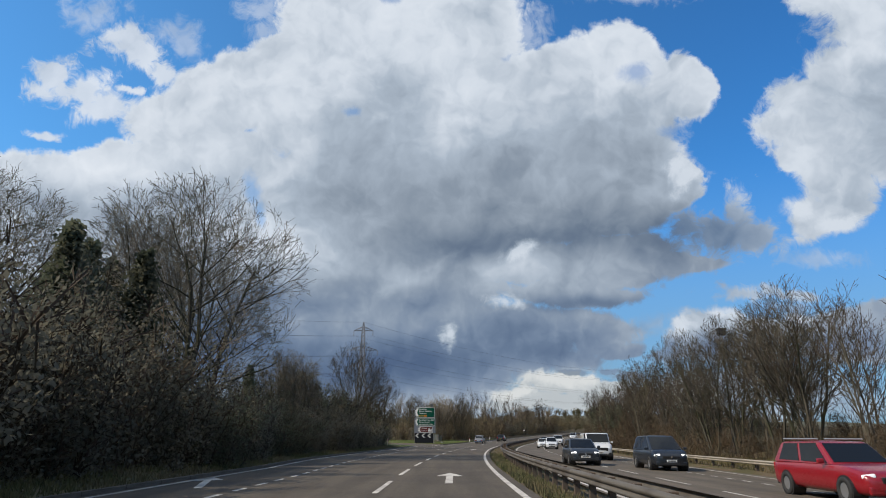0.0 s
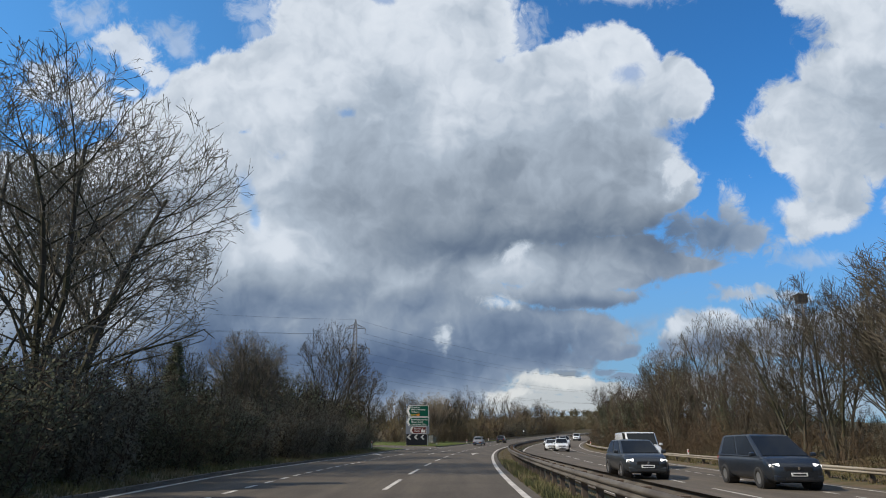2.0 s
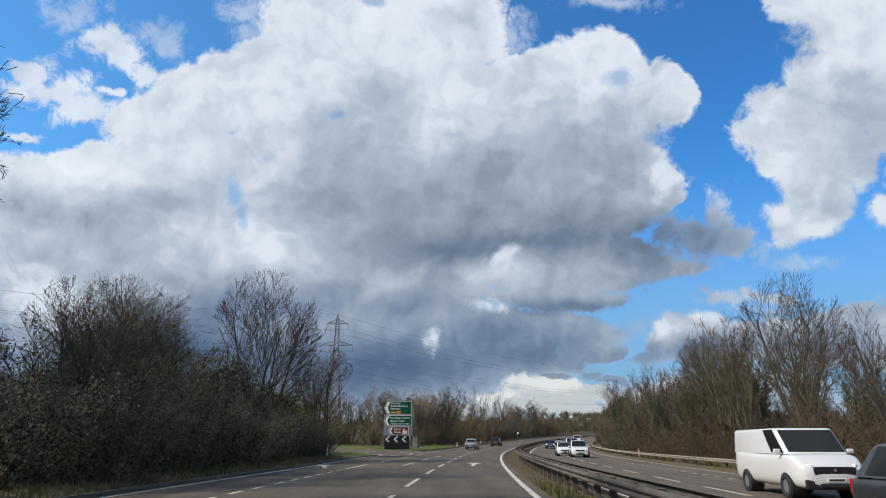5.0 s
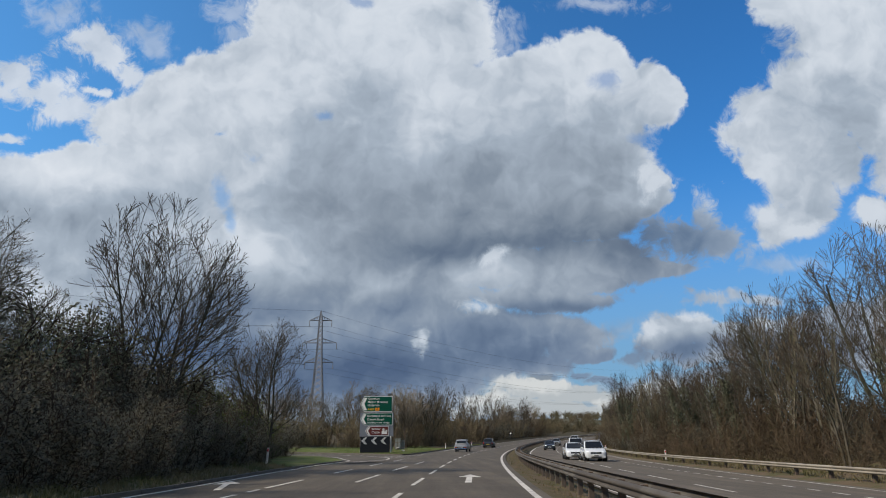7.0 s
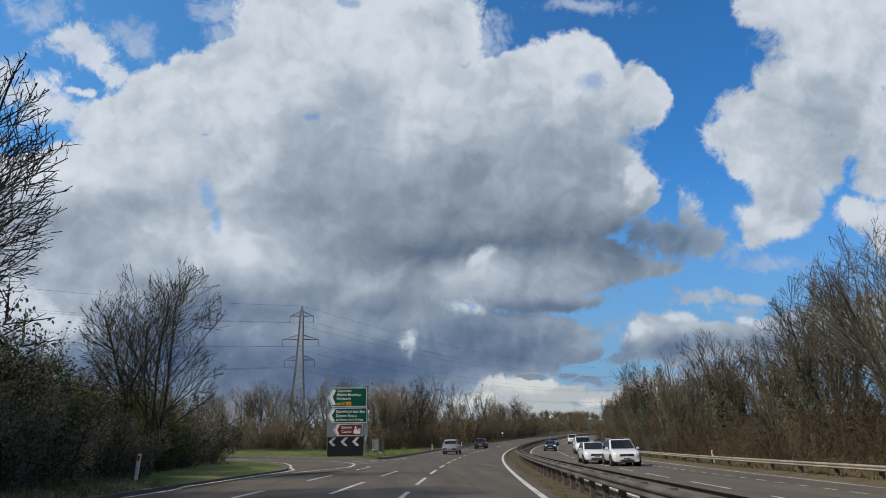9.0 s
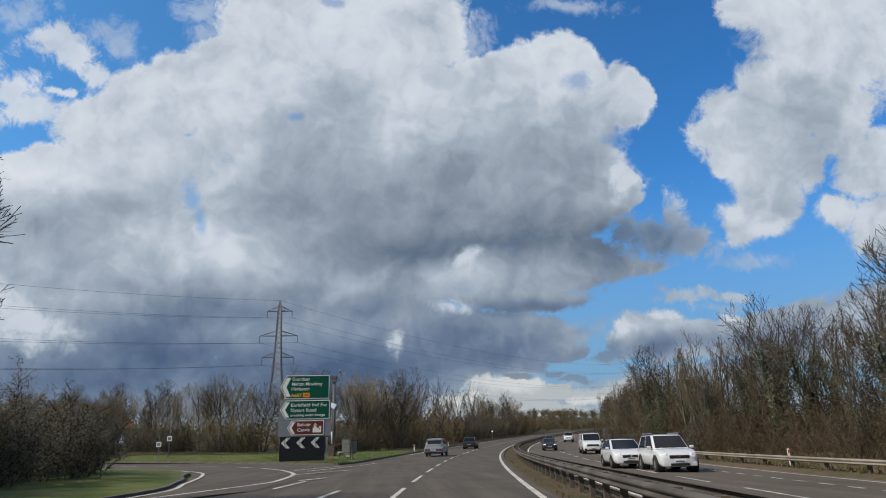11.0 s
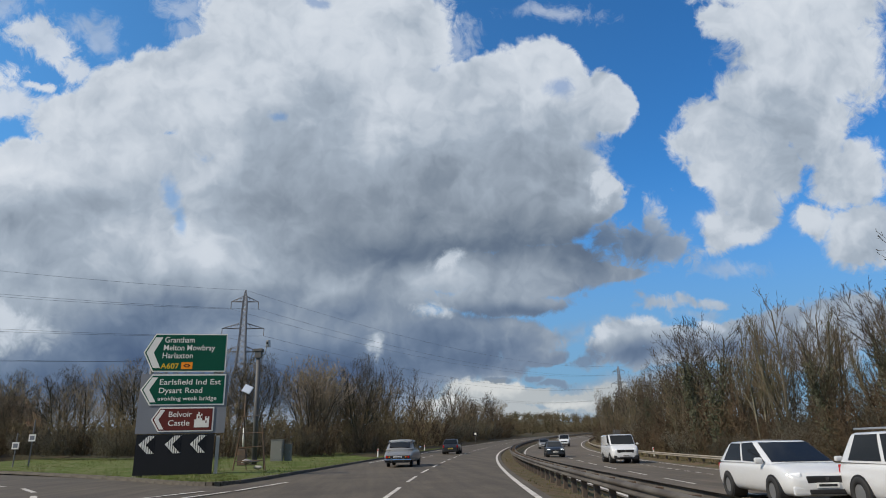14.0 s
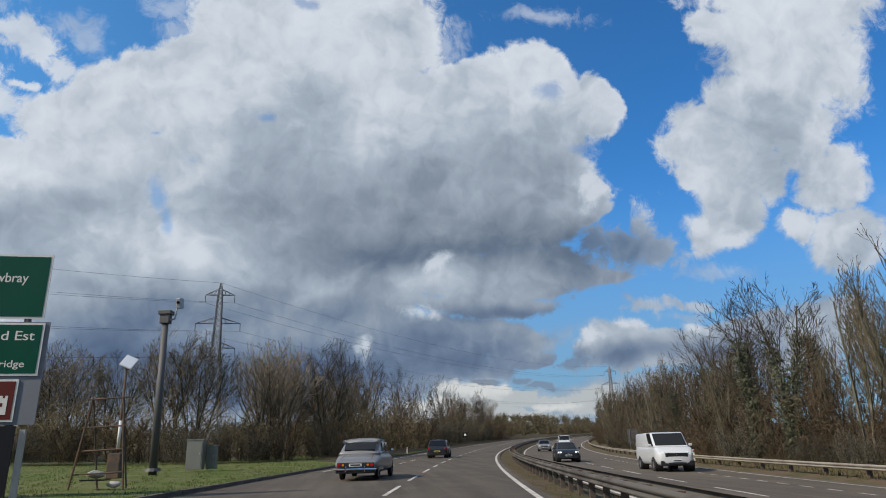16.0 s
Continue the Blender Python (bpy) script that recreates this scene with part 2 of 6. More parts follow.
def material(name, colour, rough=0.8, metal=0.0, spread=0.25, scale=3.0, fine=40.0, bump=0.0, second=None, object_random=0.0, spec=0.5, thin=0.0):
    """A surface with variation at two scales, and some difference from object to object."""
    m = bpy.data.materials.new(name)
    m.use_nodes = True
    k = Nodes(m.node_tree)
    shader = m.node_tree.nodes["Principled BSDF"]
    at = k.node("ShaderNodeTexCoord").outputs["Object"]
    big, small = k.noise(at, scale, 3.0, 0.55), k.noise(at, fine, 3.0, 0.6)
    value = k.math("ADD", k.math("MULTIPLY", big, spread), k.math("MULTIPLY", small, spread))
    value = k.math("ADD", value, 1.0 - spread)
    if object_random:
        info = k.node("ShaderNodeObjectInfo").outputs["Random"]
        value = k.math("MULTIPLY", value, k.math("ADD", k.math("MULTIPLY", info, object_random * 2), 1.0 - object_random))
    base = k.mix(k.smooth(big, 0.42, 0.6), colour, second or colour)
    hue = k.vec("SCALE", base)
    hue.node.inputs["Scale"].default_value = 1.0
    k.put(hue.node.inputs["Scale"], value)
    k.put(shader.inputs["Base Color"], hue)
    k.put(shader.inputs["Roughness"], k.math("ADD", k.math("MULTIPLY", small, 0.2), rough - 0.1))
    shader.inputs["Metallic"].default_value = metal
    shader.inputs["Specular IOR Level"].default_value = spec
    if thin:
        # leaves let some light through
        through_leaf = k.node("ShaderNodeBsdfTranslucent")
        k.put(through_leaf.inputs["Color"], hue)
        both = k.node("ShaderNodeMixShader")
        both.inputs[0].default_value = thin
        m.node_tree.links.new(shader.outputs[0], both.inputs[1])
        m.node_tree.links.new(through_leaf.outputs[0], both.inputs[2])
        m.node_tree.links.new(both.outputs[0], m.node_tree.nodes["Material Output"].inputs[0])
    if bump:
        b = k.node("ShaderNodeBump")
        b.inputs["Strength"].default_value, b.inputs["Distance"].default_value = 0.6, bump
        k.put(b.inputs["Height"], small)
        k.put(shader.inputs["Normal"], b.outputs[0])
    return m


def paint(name, colour, rough=0.25, coat=0.6, metal=0.0):
    m = material(name, colour, rough, metal, 0.06, 2.0, 60.0)
    m.node_tree.nodes["Principled BSDF"].inputs["Coat Weight"].default_value = coat
    return m


def asphalt(name, colour, wear):
    """Rolled asphalt: stone grain, long worn wheel tracks and blotches of repair."""
    m = material(name, colour, 0.85, 0.0, 0.3, 0.35, 60.0, bump=0.004, second=wear, spec=0.3)
    k = Nodes(m.node_tree)
    shader = m.node_tree.nodes["Principled BSDF"]
    old = shader.inputs["Base Color"].links[0].from_socket
    at = k.vec("MULTIPLY", k.node("ShaderNodeTexCoord").outputs["Object"], (1.0, 0.05, 1.0))
    streak = k.smooth(k.noise(at, 1.6, 4.0, 0.6), 0.35, 0.7, 0.8, 1.18)
    grain = k.smooth(k.noise(k.node("ShaderNodeTexCoord").outputs["Object"], 9.0, 2.0, 0.7), 0.3, 0.7, 0.88, 1.1)
    hue = k.vec("SCALE", old)
    k.put(hue.node.inputs["Scale"], k.math("MULTIPLY", streak, grain))
    k.put(shader.inputs["Base Color"], hue)
    return m


def glass(name, tint, rough=0.03):
    m = bpy.data.materials.new(name)
    m.use_nodes = True
    p = m.node_tree.nodes["Principled BSDF"]
    p.inputs["Base Color"].default_value, p.inputs["Roughness"].default_value = (*tint, 1), rough
    p.inputs["Specular IOR Level"].default_value = 0.2
    return m


ASPHALT = asphalt("asphalt", (0.088, 0.072, 0.0525), (0.070, 0.057, 0.0425))
ASPHALT_PALE = asphalt("asphalt_pale", (0.108, 0.088, 0.065), (0.088, 0.073, 0.055))
LINE = material("road_paint", (0.52, 0.49, 0.43), 0.7, 0, 0.35, 1.5, 25.0, second=(0.34, 0.31, 0.27))
GRASS = material("grass", (0.074, 0.100, 0.020), 0.95, 0, 0.45, 0.5, 14.0, bump=0.02, second=(0.104, 0.108, 0.040), spec=0.15)
FIELD = material("rough_ground", (0.052, 0.046, 0.025), 0.95, 0, 0.4, 0.12, 6.0, second=(0.062, 0.045, 0.028), spec=0.1)
# fields of the distant hill, lightened in colour in place of haze
HAZY_FIELD = material("hazy_far_fields", (0.105, 0.108, 0.082), 0.95, 0, 0.4, 0.02, 0.3, second=(0.085, 0.085, 0.062), spec=0.05)
VERGE = material("winter_verge", (0.125, 0.115, 0.06), 0.95, 0, 0.4, 0.6, 14.0, bump=0.03, second=(0.155, 0.125, 0.08), spec=0.1)
SOIL = material("median_soil", (0.115, 0.085, 0.055), 0.95, 0, 0.4, 0.8, 22.0, bump=0.03, second=(0.075, 0.068, 0.034), spec=0.1)
GRASS_BLADE = material("grass_blades", (0.090, 0.122, 0.027), 0.9, 0, 0.45, 0.35, 3.0, second=(0.124, 0.130, 0.05), spec=0.15, thin=0.3)
VERGE_BLADE = material("verge_blades", (0.105, 0.110, 0.05), 0.9, 0, 0.5, 0.35, 3.0, second=(0.145, 0.122, 0.07), spec=0.15, thin=0.3)
DRY_BLADE = material("dry_blades", (0.17, 0.135, 0.075), 0.9, 0, 0.5, 0.35, 3.0, second=(0.11, 0.10, 0.045), spec=0.1, thin=0.3)
KERB = material("kerb_stone", (0.10, 0.088, 0.07), 0.9, 0, 0.35, 1.2, 30.0, bump=0.01, second=(0.06, 0.052, 0.04))
STEEL = material("weathered_steel", (0.10, 0.09, 0.076), 0.78, 0.15, 0.5, 0.7, 14.0, second=(0.052, 0.043, 0.035))
# steel of the far barrier, with its sunlit paleness put into the colour
STEEL_SUNLIT = material("sunlit_pale_steel", (0.27, 0.24, 0.19), 0.78, 0.15, 0.4, 0.7, 14.0, second=(0.19, 0.165, 0.13))
STEEL_DARK = material("rusty_post_steel", (0.075, 0.06, 0.048), 0.85, 0.2, 0.4, 3.0, 30.0, second=(0.12, 0.075, 0.045))
GALV = material("galvanised_steel", (0.33, 0.34, 0.35), 0.5, 0.6, 0.2, 1.0, 20.0)
PYLON = material("pylon_steel", (0.16, 0.165, 0.175), 0.65, 0.4, 0.2, 0.3, 5.0)
GREY_POST = material("grey_painted_post", (0.125, 0.122, 0.12), 0.6, 0.1, 0.25, 2.0, 25.0)
MAST = material("dark_mast_paint", (0.078, 0.077, 0.076), 0.65, 0.1, 0.3, 2.0, 25.0)
BACK_GREY = material("sign_backing", (0.145, 0.155, 0.175), 0.6, 0.1, 0.15, 0.8, 12.0)
GREEN_SIGN = material("sign_green", (0.003, 0.062, 0.036), 0.42, 0, 0.14, 1.0, 8.0, spec=0.15)
BROWN_SIGN = material("sign_brown", (0.10, 0.022, 0.018), 0.45, 0, 0.14, 1.0, 8.0, spec=0.15)
BLACK_SIGN = material("sign_black", (0.012, 0.013, 0.016), 0.5, 0, 0.2, 1.0, 10.0, spec=0.15)
WHITE_SIGN = material("sign_white", (0.62, 0.61, 0.57), 0.45, 0, 0.12, 2.0, 15.0, spec=0.15)
YELLOW_SIGN = material("sign_yellow", (0.70, 0.42, 0.02), 0.45, 0, 0.12, 2.0, 15.0, spec=0.15)
ORANGE_SIGN = material("sign_orange", (0.72, 0.24, 0.015), 0.45, 0, 0.12, 2.0, 15.0, spec=0.15)
RED_SIGN = material("sign_red", (0.5, 0.02, 0.02), 0.45, 0, 0.12, 2.0, 15.0, spec=0.15)
CABINET = material("cabinet_green_grey", (0.135, 0.14, 0.125), 0.55, 0.1, 0.25, 2.0, 18.0)
# pale tint holds the panel's bright shine in its base colour
PANEL_SHINE = glass("solar_panel", (0.50, 0.55, 0.62), 0.2)
CONCRETE = material("concrete", (0.36, 0.345, 0.32), 0.9, 0, 0.3, 1.5, 25.0, bump=0.006)
BARK = material("bark", (0.072, 0.066, 0.054), 0.95, 0, 0.4, 1.2, 12.0, second=(0.052, 0.052, 0.032), object_random=0.25, spec=0.1)
BARK_PALE = material("pale_bark", (0.105, 0.092, 0.072), 0.95, 0, 0.4, 1.2, 12.0, second=(0.062, 0.056, 0.04), object_random=0.25, spec=0.1)
TWIG = material("twigs", (0.140, 0.104, 0.078), 0.95, 0, 0.35, 0.6, 6.0, second=(0.088, 0.072, 0.044), object_random=0.3, spec=0.1)
TWIG_PALE = material("pale_twigs", (0.225, 0.182, 0.132), 0.95, 0, 0.35, 0.3, 4.0, second=(0.165, 0.138, 0.09), object_random=0.3, spec=0.1)
TWIG_POLE = material("pole_wood_twigs", (0.135, 0.105, 0.070), 0.95, 0, 0.4, 0.6, 6.0, second=(0.10, 0.088, 0.052), object_random=0.3, spec=0.1)
BARK_POLE = material("grey_olive_bark", (0.135, 0.12, 0.092), 0.95, 0, 0.4, 1.2, 12.0, second=(0.08, 0.076, 0.048), object_random=0.3, spec=0.1)
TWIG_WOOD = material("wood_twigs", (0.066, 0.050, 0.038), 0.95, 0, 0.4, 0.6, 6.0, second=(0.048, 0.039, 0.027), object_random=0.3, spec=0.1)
TWIG_GREY = material("grey_twigs", (0.145, 0.128, 0.105), 0.95, 0, 0.4, 0.6, 6.0, second=(0.115, 0.108, 0.08), object_random=0.2, spec=0.1)
TWIG_FAR = material("far_twigs", (0.115, 0.092, 0.058), 0.95, 0, 0.4, 0.05, 1.0, second=(0.098, 0.088, 0.05), spec=0.05)
TWIG_ASH = material("ash_twigs", (0.092, 0.078, 0.062), 0.95, 0, 0.4, 0.6, 6.0, second=(0.072, 0.064, 0.046), object_random=0.25, spec=0.1)
TWIG_WARM = material("warm_twigs", (0.082, 0.059, 0.039), 0.95, 0, 0.4, 0.5, 6.0, second=(0.070, 0.054, 0.032), object_random=0.3, spec=0.1)
TWIG_OLIVE = material("olive_twigs", (0.158, 0.122, 0.074), 0.95, 0, 0.35, 0.3, 4.0, second=(0.135, 0.112, 0.06), object_random=0.3, spec=0.1)
IVY = material("ivy_leaves", (0.104, 0.116, 0.074), 0.8, 0, 0.45, 0.8, 9.0, second=(0.13, 0.13, 0.086), object_random=0.3, spec=0.15, thin=0.42)
BRAMBLE = material("bramble_leaves", (0.136, 0.130, 0.098), 0.9, 0, 0.45, 0.8, 9.0, second=(0.148, 0.136, 0.100), object_random=0.3, spec=0.05, thin=0.42)
BUD = material("green_buds", (0.0935, 0.1265, 0.0330), 0.9, 0, 0.4, 0.8, 9.0, second=(0.1100, 0.1100, 0.0385), object_random=0.2, spec=0.1, thin=0.3)
GLASS = glass("car_glass", (0.012, 0.014, 0.016))
TYRE = material("tyre_rubber", (0.014, 0.014, 0.014), 0.85, 0, 0.2, 4.0, 40.0)
TRIM = material("black_trim", (0.012, 0.012, 0.013), 0.55, 0, 0.15, 4.0, 40.0)
ALLOY = material("wheel_alloy", (0.42, 0.43, 0.44), 0.35, 0.8, 0.1, 6.0, 40.0)
CHROME = material("chrome", (0.62, 0.63, 0.65), 0.14, 1.0, 0.05, 6.0, 40.0)
LAMP = glass("headlamp_glass", (0.70, 0.72, 0.75), 0.1)
LAMP_LIT = glass("lit_headlamp", (0.75, 0.77, 0.8), 0.1)
LAMP_LIT.node_tree.nodes["Principled BSDF"].inputs["Emission Color"].default_value = (1, 0.97, 0.9, 1)
LAMP_LIT.node_tree.nodes["Principled BSDF"].inputs["Emission Strength"].default_value = 1.2
LAMP_RED = glass("tail_lamp_red", (0.30, 0.012, 0.012), 0.15)
LAMP_AMBER = glass("indicator_amber", (0.6, 0.2, 0.02), 0.15)
PLATE_WHITE = material("plate_white", (0.62, 0.62, 0.60), 0.5, 0, 0.08, 4.0, 40.0)
PLATE_YELLOW = material("plate_yellow", (0.55, 0.42, 0.05), 0.5, 0, 0.08, 4.0, 40.0)
ROOF_TILE = material("roof_tile", (0.20, 0.105, 0.052), 0.9, 0, 0.35, 1.0, 8.0, second=(0.15, 0.085, 0.05))
BRICK = material("brickwork", (0.20, 0.13, 0.09), 0.9, 0, 0.3, 1.0, 12.0)
# ---------------------------------------------------------------- road frame and geometry helpers
BEND = 17.0   # where s is 0: the road runs straight to here, then bends right in two easing arcs
BENDS = ((-6, 0.0), (6, 0.00206), (11, 0.00206), (41, 0.00127), (118, 0.00127), (158, 0.00151), (420, 0.00151), (520, 0.0008))   # s and curvature
LINE_S = np.arange(-60.0, 960.0)
LINE_TURN = np.cumsum(np.interp(LINE_S, [s for s, _ in BENDS], [c for _, c in BENDS]))
LINE_X, LINE_Y = np.cumsum(np.sin(LINE_TURN)), np.cumsum(np.cos(LINE_TURN))
LINE_X, LINE_Y = LINE_X - LINE_X[60], LINE_Y - LINE_Y[60] + BEND


def climb(s):
    """Height of the road along its length: level, then a slow rise."""
    d = max(0.0, s - 76.4)
    return 8.18e-5 * d * d if d < 147 else 8.18e-5 * 147 ** 2 + (d - 147) * 0.02405 if d < 330 else climb(76.4 + 329.9) + (d - 330) * 0.006


def cross(o):
    """Height across the road: the far carriageway lies lower, the verges rise."""
    knots = ((-4000, 6.0), (-300, 3.0), (-60, 1.2), (-16, 0.5), (-9.6, 0.14), (-8.6, 0.02), (-8.4, 0.0), (1.85, 0.0), (2.4, -0.16), (3.6, -0.26), (4.15, -0.275),
             (14.0, -0.46), (14.4, -0.42), (17.5, -0.2), (24, 0.7), (60, 1.5), (600, 2.0))
    for (a, za), (b, zb) in zip(knots, knots[1:]):
        if o <= b:
            return za + (zb - za) * (o - a) / (b - a)
    return knots[-1][1]


LEFT = ((-60, -6.8), (8, -6.85), (18, -7.55), (45, -7.7), (56, -8.4), (78, -8.5), (98, -7.75), (140, -8.3), (600, -8.3))   # s, and the left edge line


def left_edge(s):
    return float(np.interp(s, [q for q, _ in LEFT], [o for _, o in LEFT]))


def line_at(s):
    """Place and turn of the camera's lane at s."""
    if s < 0:
        return 0.0, BEND + s, 0.0
    return float(np.interp(s, LINE_S, LINE_X)), float(np.interp(s, LINE_S, LINE_Y)), float(np.interp(s, LINE_S, LINE_TURN))


def road(s, o, lift=0.0):
    """World place of the point s metres along and o metres right of the camera's lane."""
    x, y, a = line_at(s)
    return Vector((x + o * math.cos(a), y - o * math.sin(a), climb(s) + height_over(s, o) + lift))


def height_over(s, o):
    """Height above the crown of the road; the west verge follows the road's edge."""
    return cross(o - left_edge(s) - 8.15 if o < -5 else o)


def along(x, y):
    """The road's s and o of a world place."""
    if y < BEND - 6:
        return y - BEND, x
    s = y - BEND
    for _ in range(12):
        cx, cy, a = line_at(min(s, 890.0))
        s += 0.85 * ((x - cx) * math.sin(a) + (y - cy) * math.cos(a))
    cx, cy, a = line_at(min(s, 890.0))
    return s, (x - cx) * math.cos(a) - (y - cy) * math.sin(a)


def ground_z(x, y):
    s, o = along(x, y)
    return climb(s) + height_over(s, o)


def turn_at(s):
    """Turn of the road about z, in degrees, at s."""
    return -math.degrees(line_at(s)[2])


def mesh_of(name, verts, faces, mats, smooth=False, index=None):
    me = bpy.data.meshes.new(name)
    me.from_pydata([tuple(v) for v in verts], [], faces)
    for m in mats if isinstance(mats, (list, tuple)) else (mats,):
        me.materials.append(m)
    if index is not None:
        me.polygons.foreach_set("material_index", index)
    if smooth:
        me.polygons.foreach_set("use_smooth", [True] * len(me.polygons))
    me.update()
    return me


def under(ob, parent):
    ob.parent = parent
    return ob


def part(name, bm, mat, parent=None, label="", smooth=False):
    """Links a bmesh as one mesh object under a thing or a part."""
    me = bpy.data.meshes.new(name)
    bm.to_mesh(me)
    bm.free()
    me.materials.append(mat)
    if smooth:
        me.polygons.foreach_set("use_smooth", [True] * len(me.polygons))
    ob = new(name, me)
    if parent:
        ob.parent = parent
    return tagged(ob, label)


def empty(name, m, label, category, group="", kind=""):
    ob = new(name)
    ob.matrix_basis = m
    ob.empty_display_size = 0.2
    return tagged(ob, label, category, group, kind)


def add_box(bm, size, at=(0, 0, 0), turn=(0, 0, 0), bevel=0.0):
    made = bmesh.ops.create_cube(bm, size=1, matrix=pose(*at, *turn) @ Matrix.Diagonal((*size, 1)))
    if bevel:
        edges = {e for v in made["verts"] for e in v.link_edges}
        bmesh.ops.bevel(bm, geom=list(edges), offset=bevel, segments=2, affect="EDGES", profile=0.6)
    return bm


def add_rod(bm, a, b, r0, r1=None, sides=8):
    a, b = Vector(a), Vector(b)
    m = Matrix.Translation((a + b) / 2) @ (b - a).to_track_quat("Z", "Y").to_matrix().to_4x4()
    bmesh.ops.create_cone(bm, cap_ends=True, segments=sides, radius1=r0, radius2=r0 if r1 is None else r1, depth=(b - a).length, matrix=m)
    return bm


def add_prism(bm, outline, depth, m=None):
    """A flat outline in x and z, thick along y."""
    m = m or Matrix()
    front = [bm.verts.new(m @ Vector((x, -depth / 2, z))) for x, z in outline]
    rear = [bm.verts.new(m @ Vector((x, depth / 2, z))) for x, z in outline]
    bm.faces.new(front), bm.faces.new(rear[::-1])
    n = len(outline)
    for i in range(n):
        bm.faces.new((front[i], rear[i], rear[(i + 1) % n], front[(i + 1) % n]))
    bmesh.ops.recalc_face_normals(bm, faces=bm.faces)
    return bm


def steps(a, b, d):
    n = max(1, math.ceil((b - a) / d))
    return [a + (b - a) * i / n for i in range(n + 1)]


def strip(name, s0, s1, left, right, lift, mat, parent=None, step=4.0, cuts=2):
    """A ribbon that follows the road; left and right are offsets, or functions of s."""
    fl = left if callable(left) else lambda s: left
    fr = right if callable(right) else lambda s: right
    ss = steps(s0, s1, step)
    verts, faces, w = [], [], cuts + 1
    for s in ss:
        for i in range(w):
            verts.append(road(s, fl(s) + (fr(s) - fl(s)) * i / cuts, lift))
    for j in range(len(ss) - 1):
        for i in range(cuts):
            k = j * w + i
            faces.append((k, k + 1, k + w + 1, k + w))
    ob = new(name, mesh_of(name, verts, faces, mat, smooth=True))
    if parent:
        ob.parent = parent
    return ob


# ---------------------------------------------------------------- ground, roads
def lane_line(s):
    return -1.56 - 0.54 * min(1.0, max(0.0, (s - 55) / 45))


def slip_line(s):
    """The broken line between the running lane and the turning lane."""
    return float(np.interp(s, (-60, 4, 18, 55, 76), (-4.5, -4.65, -5.2, -5.55, -5.7)))


def make_ground():
    ss = [-3000, -1500, -700, -300, -150, -80] + steps(-50, 320, 5.0) + steps(335, 940, 15.0)
    oo = [-3900, -2500, -1500, -900, -500, -300, -200, -140, -100, -75, -60, -48, -38, -30, -24, -20, -16, -13, -11, -9.6, -8.95, -8.65, -8.4,
          1.85, 2.2, 2.6, 3.0, 3.6, 4.15, 14.0, 14.4, 16, 17.5, 20, 24, 30, 40, 60, 90, 140, 220, 330, 450, 590]
    verts, faces, index = [], [], []
    rnd = random.Random(3)
    for s in ss:
        for o in oo:
            v = road(s, o + left_edge(s) + 8.15 if o < -5 else o)
            if -8.4 <= o <= 1.85 or 4.15 <= o <= 14.0:
                v.z -= 0.06
            elif o < -8.45:
                v.z += rnd.uniform(-0.03, 0.05) if o < -9 else 0.0
                # the side road's mouth lies level with the main road
                if -62 < v.x < 2 and 81 < v.y < 172 + min(0, v.x + 30) * -0.1:
                    v.z = min(v.z, -0.04)
            verts.append(v)
    w = len(oo)
    for j in range(len(ss) - 1):
        for i in range(w - 1):
            k = j * w + i
            faces.append((k, k + 1, k + w + 1, k + w))
            mid = (oo[i] + oo[i + 1]) / 2
            index.append(1 if 1.85 < mid < 4.15 or 14.0 < mid < 24 else 3 if -30 < mid < -8.4 and ss[j] < 78 else 0 if -30 < mid < -8.4 and ss[j] < 128 else 2)
    tagged(new("ground", mesh_of("ground", verts, faces, [GRASS, SOIL, FIELD, VERGE], True, index)), "grass verges, bare median soil and rough open ground", "ground", kind="structure")


make_ground()
main_road = tagged(strip("road", -50, 600, lambda q: left_edge(q) - 0.25, 1.85, 0.0, ASPHALT, cuts=6), "grey worn asphalt carriageway bending right with white lane lines", "road", kind="structure")
far_road = tagged(strip("opposite_road", -50, 600, 4.15, 14.0, 0.0, ASPHALT_PALE, cuts=6), "pale asphalt opposite carriageway beyond the steel barrier", "road", kind="structure")


def side_road():
    """The side road that leaves to the left between the verge's nose and the grass island."""
    near = [(-3.9, 83), (-4.9, 91.5), (-6.1, 98), (-7.6, 103), (-9.3, 106.6), (-11.5, 110), (-16, 115), (-28, 126), (-60, 155)]
    far = [(-1.5, 88), (-1.0, 97), (-0.6, 104), (-0.6, 111), (-2.2, 113.6), (-8, 121), (-18, 132), (-34, 148), (-60, 172)]
    verts, faces, n = [], [], 6
    for (ax, ay), (bx, by) in zip(near, far):
        for i in range(n + 1):
            verts.append((ax + (bx - ax) * i / n, ay + (by - ay) * i / n, 0.035 - (0.025 if i in (0, n) else 0)))
    for j in range(len(near) - 1):
        for i in range(n):
            k = j * (n + 1) + i
            faces.append((k, k + 1, k + n + 2, k + n + 1))
    return tagged(new("side_road", mesh_of("side_road", verts, faces, ASPHALT, True)), "grey asphalt side road leaving at a junction", "road", kind="structure")


turn_off = side_road()


def ribbon(name, points, width, mat, lift, parent):
    """A painted line along a plan curve, lying on the road."""
    pts = [Vector((x, y, 0)) for x, y in points]
    verts, faces = [], []
    for i, p in enumerate(pts):
        d = (pts[min(i + 1, len(pts) - 1)] - pts[max(i - 1, 0)]).normalized()
        side = Vector((-d.y, d.x, 0)) * width / 2
        for q in (p + side, p - side):
            verts.append((q.x, q.y, lift))
        if i:
            faces.append((2 * i - 2, 2 * i - 1, 2 * i + 1, 2 * i))
    return under(new(name, mesh_of(name, verts, faces, LINE)), parent)


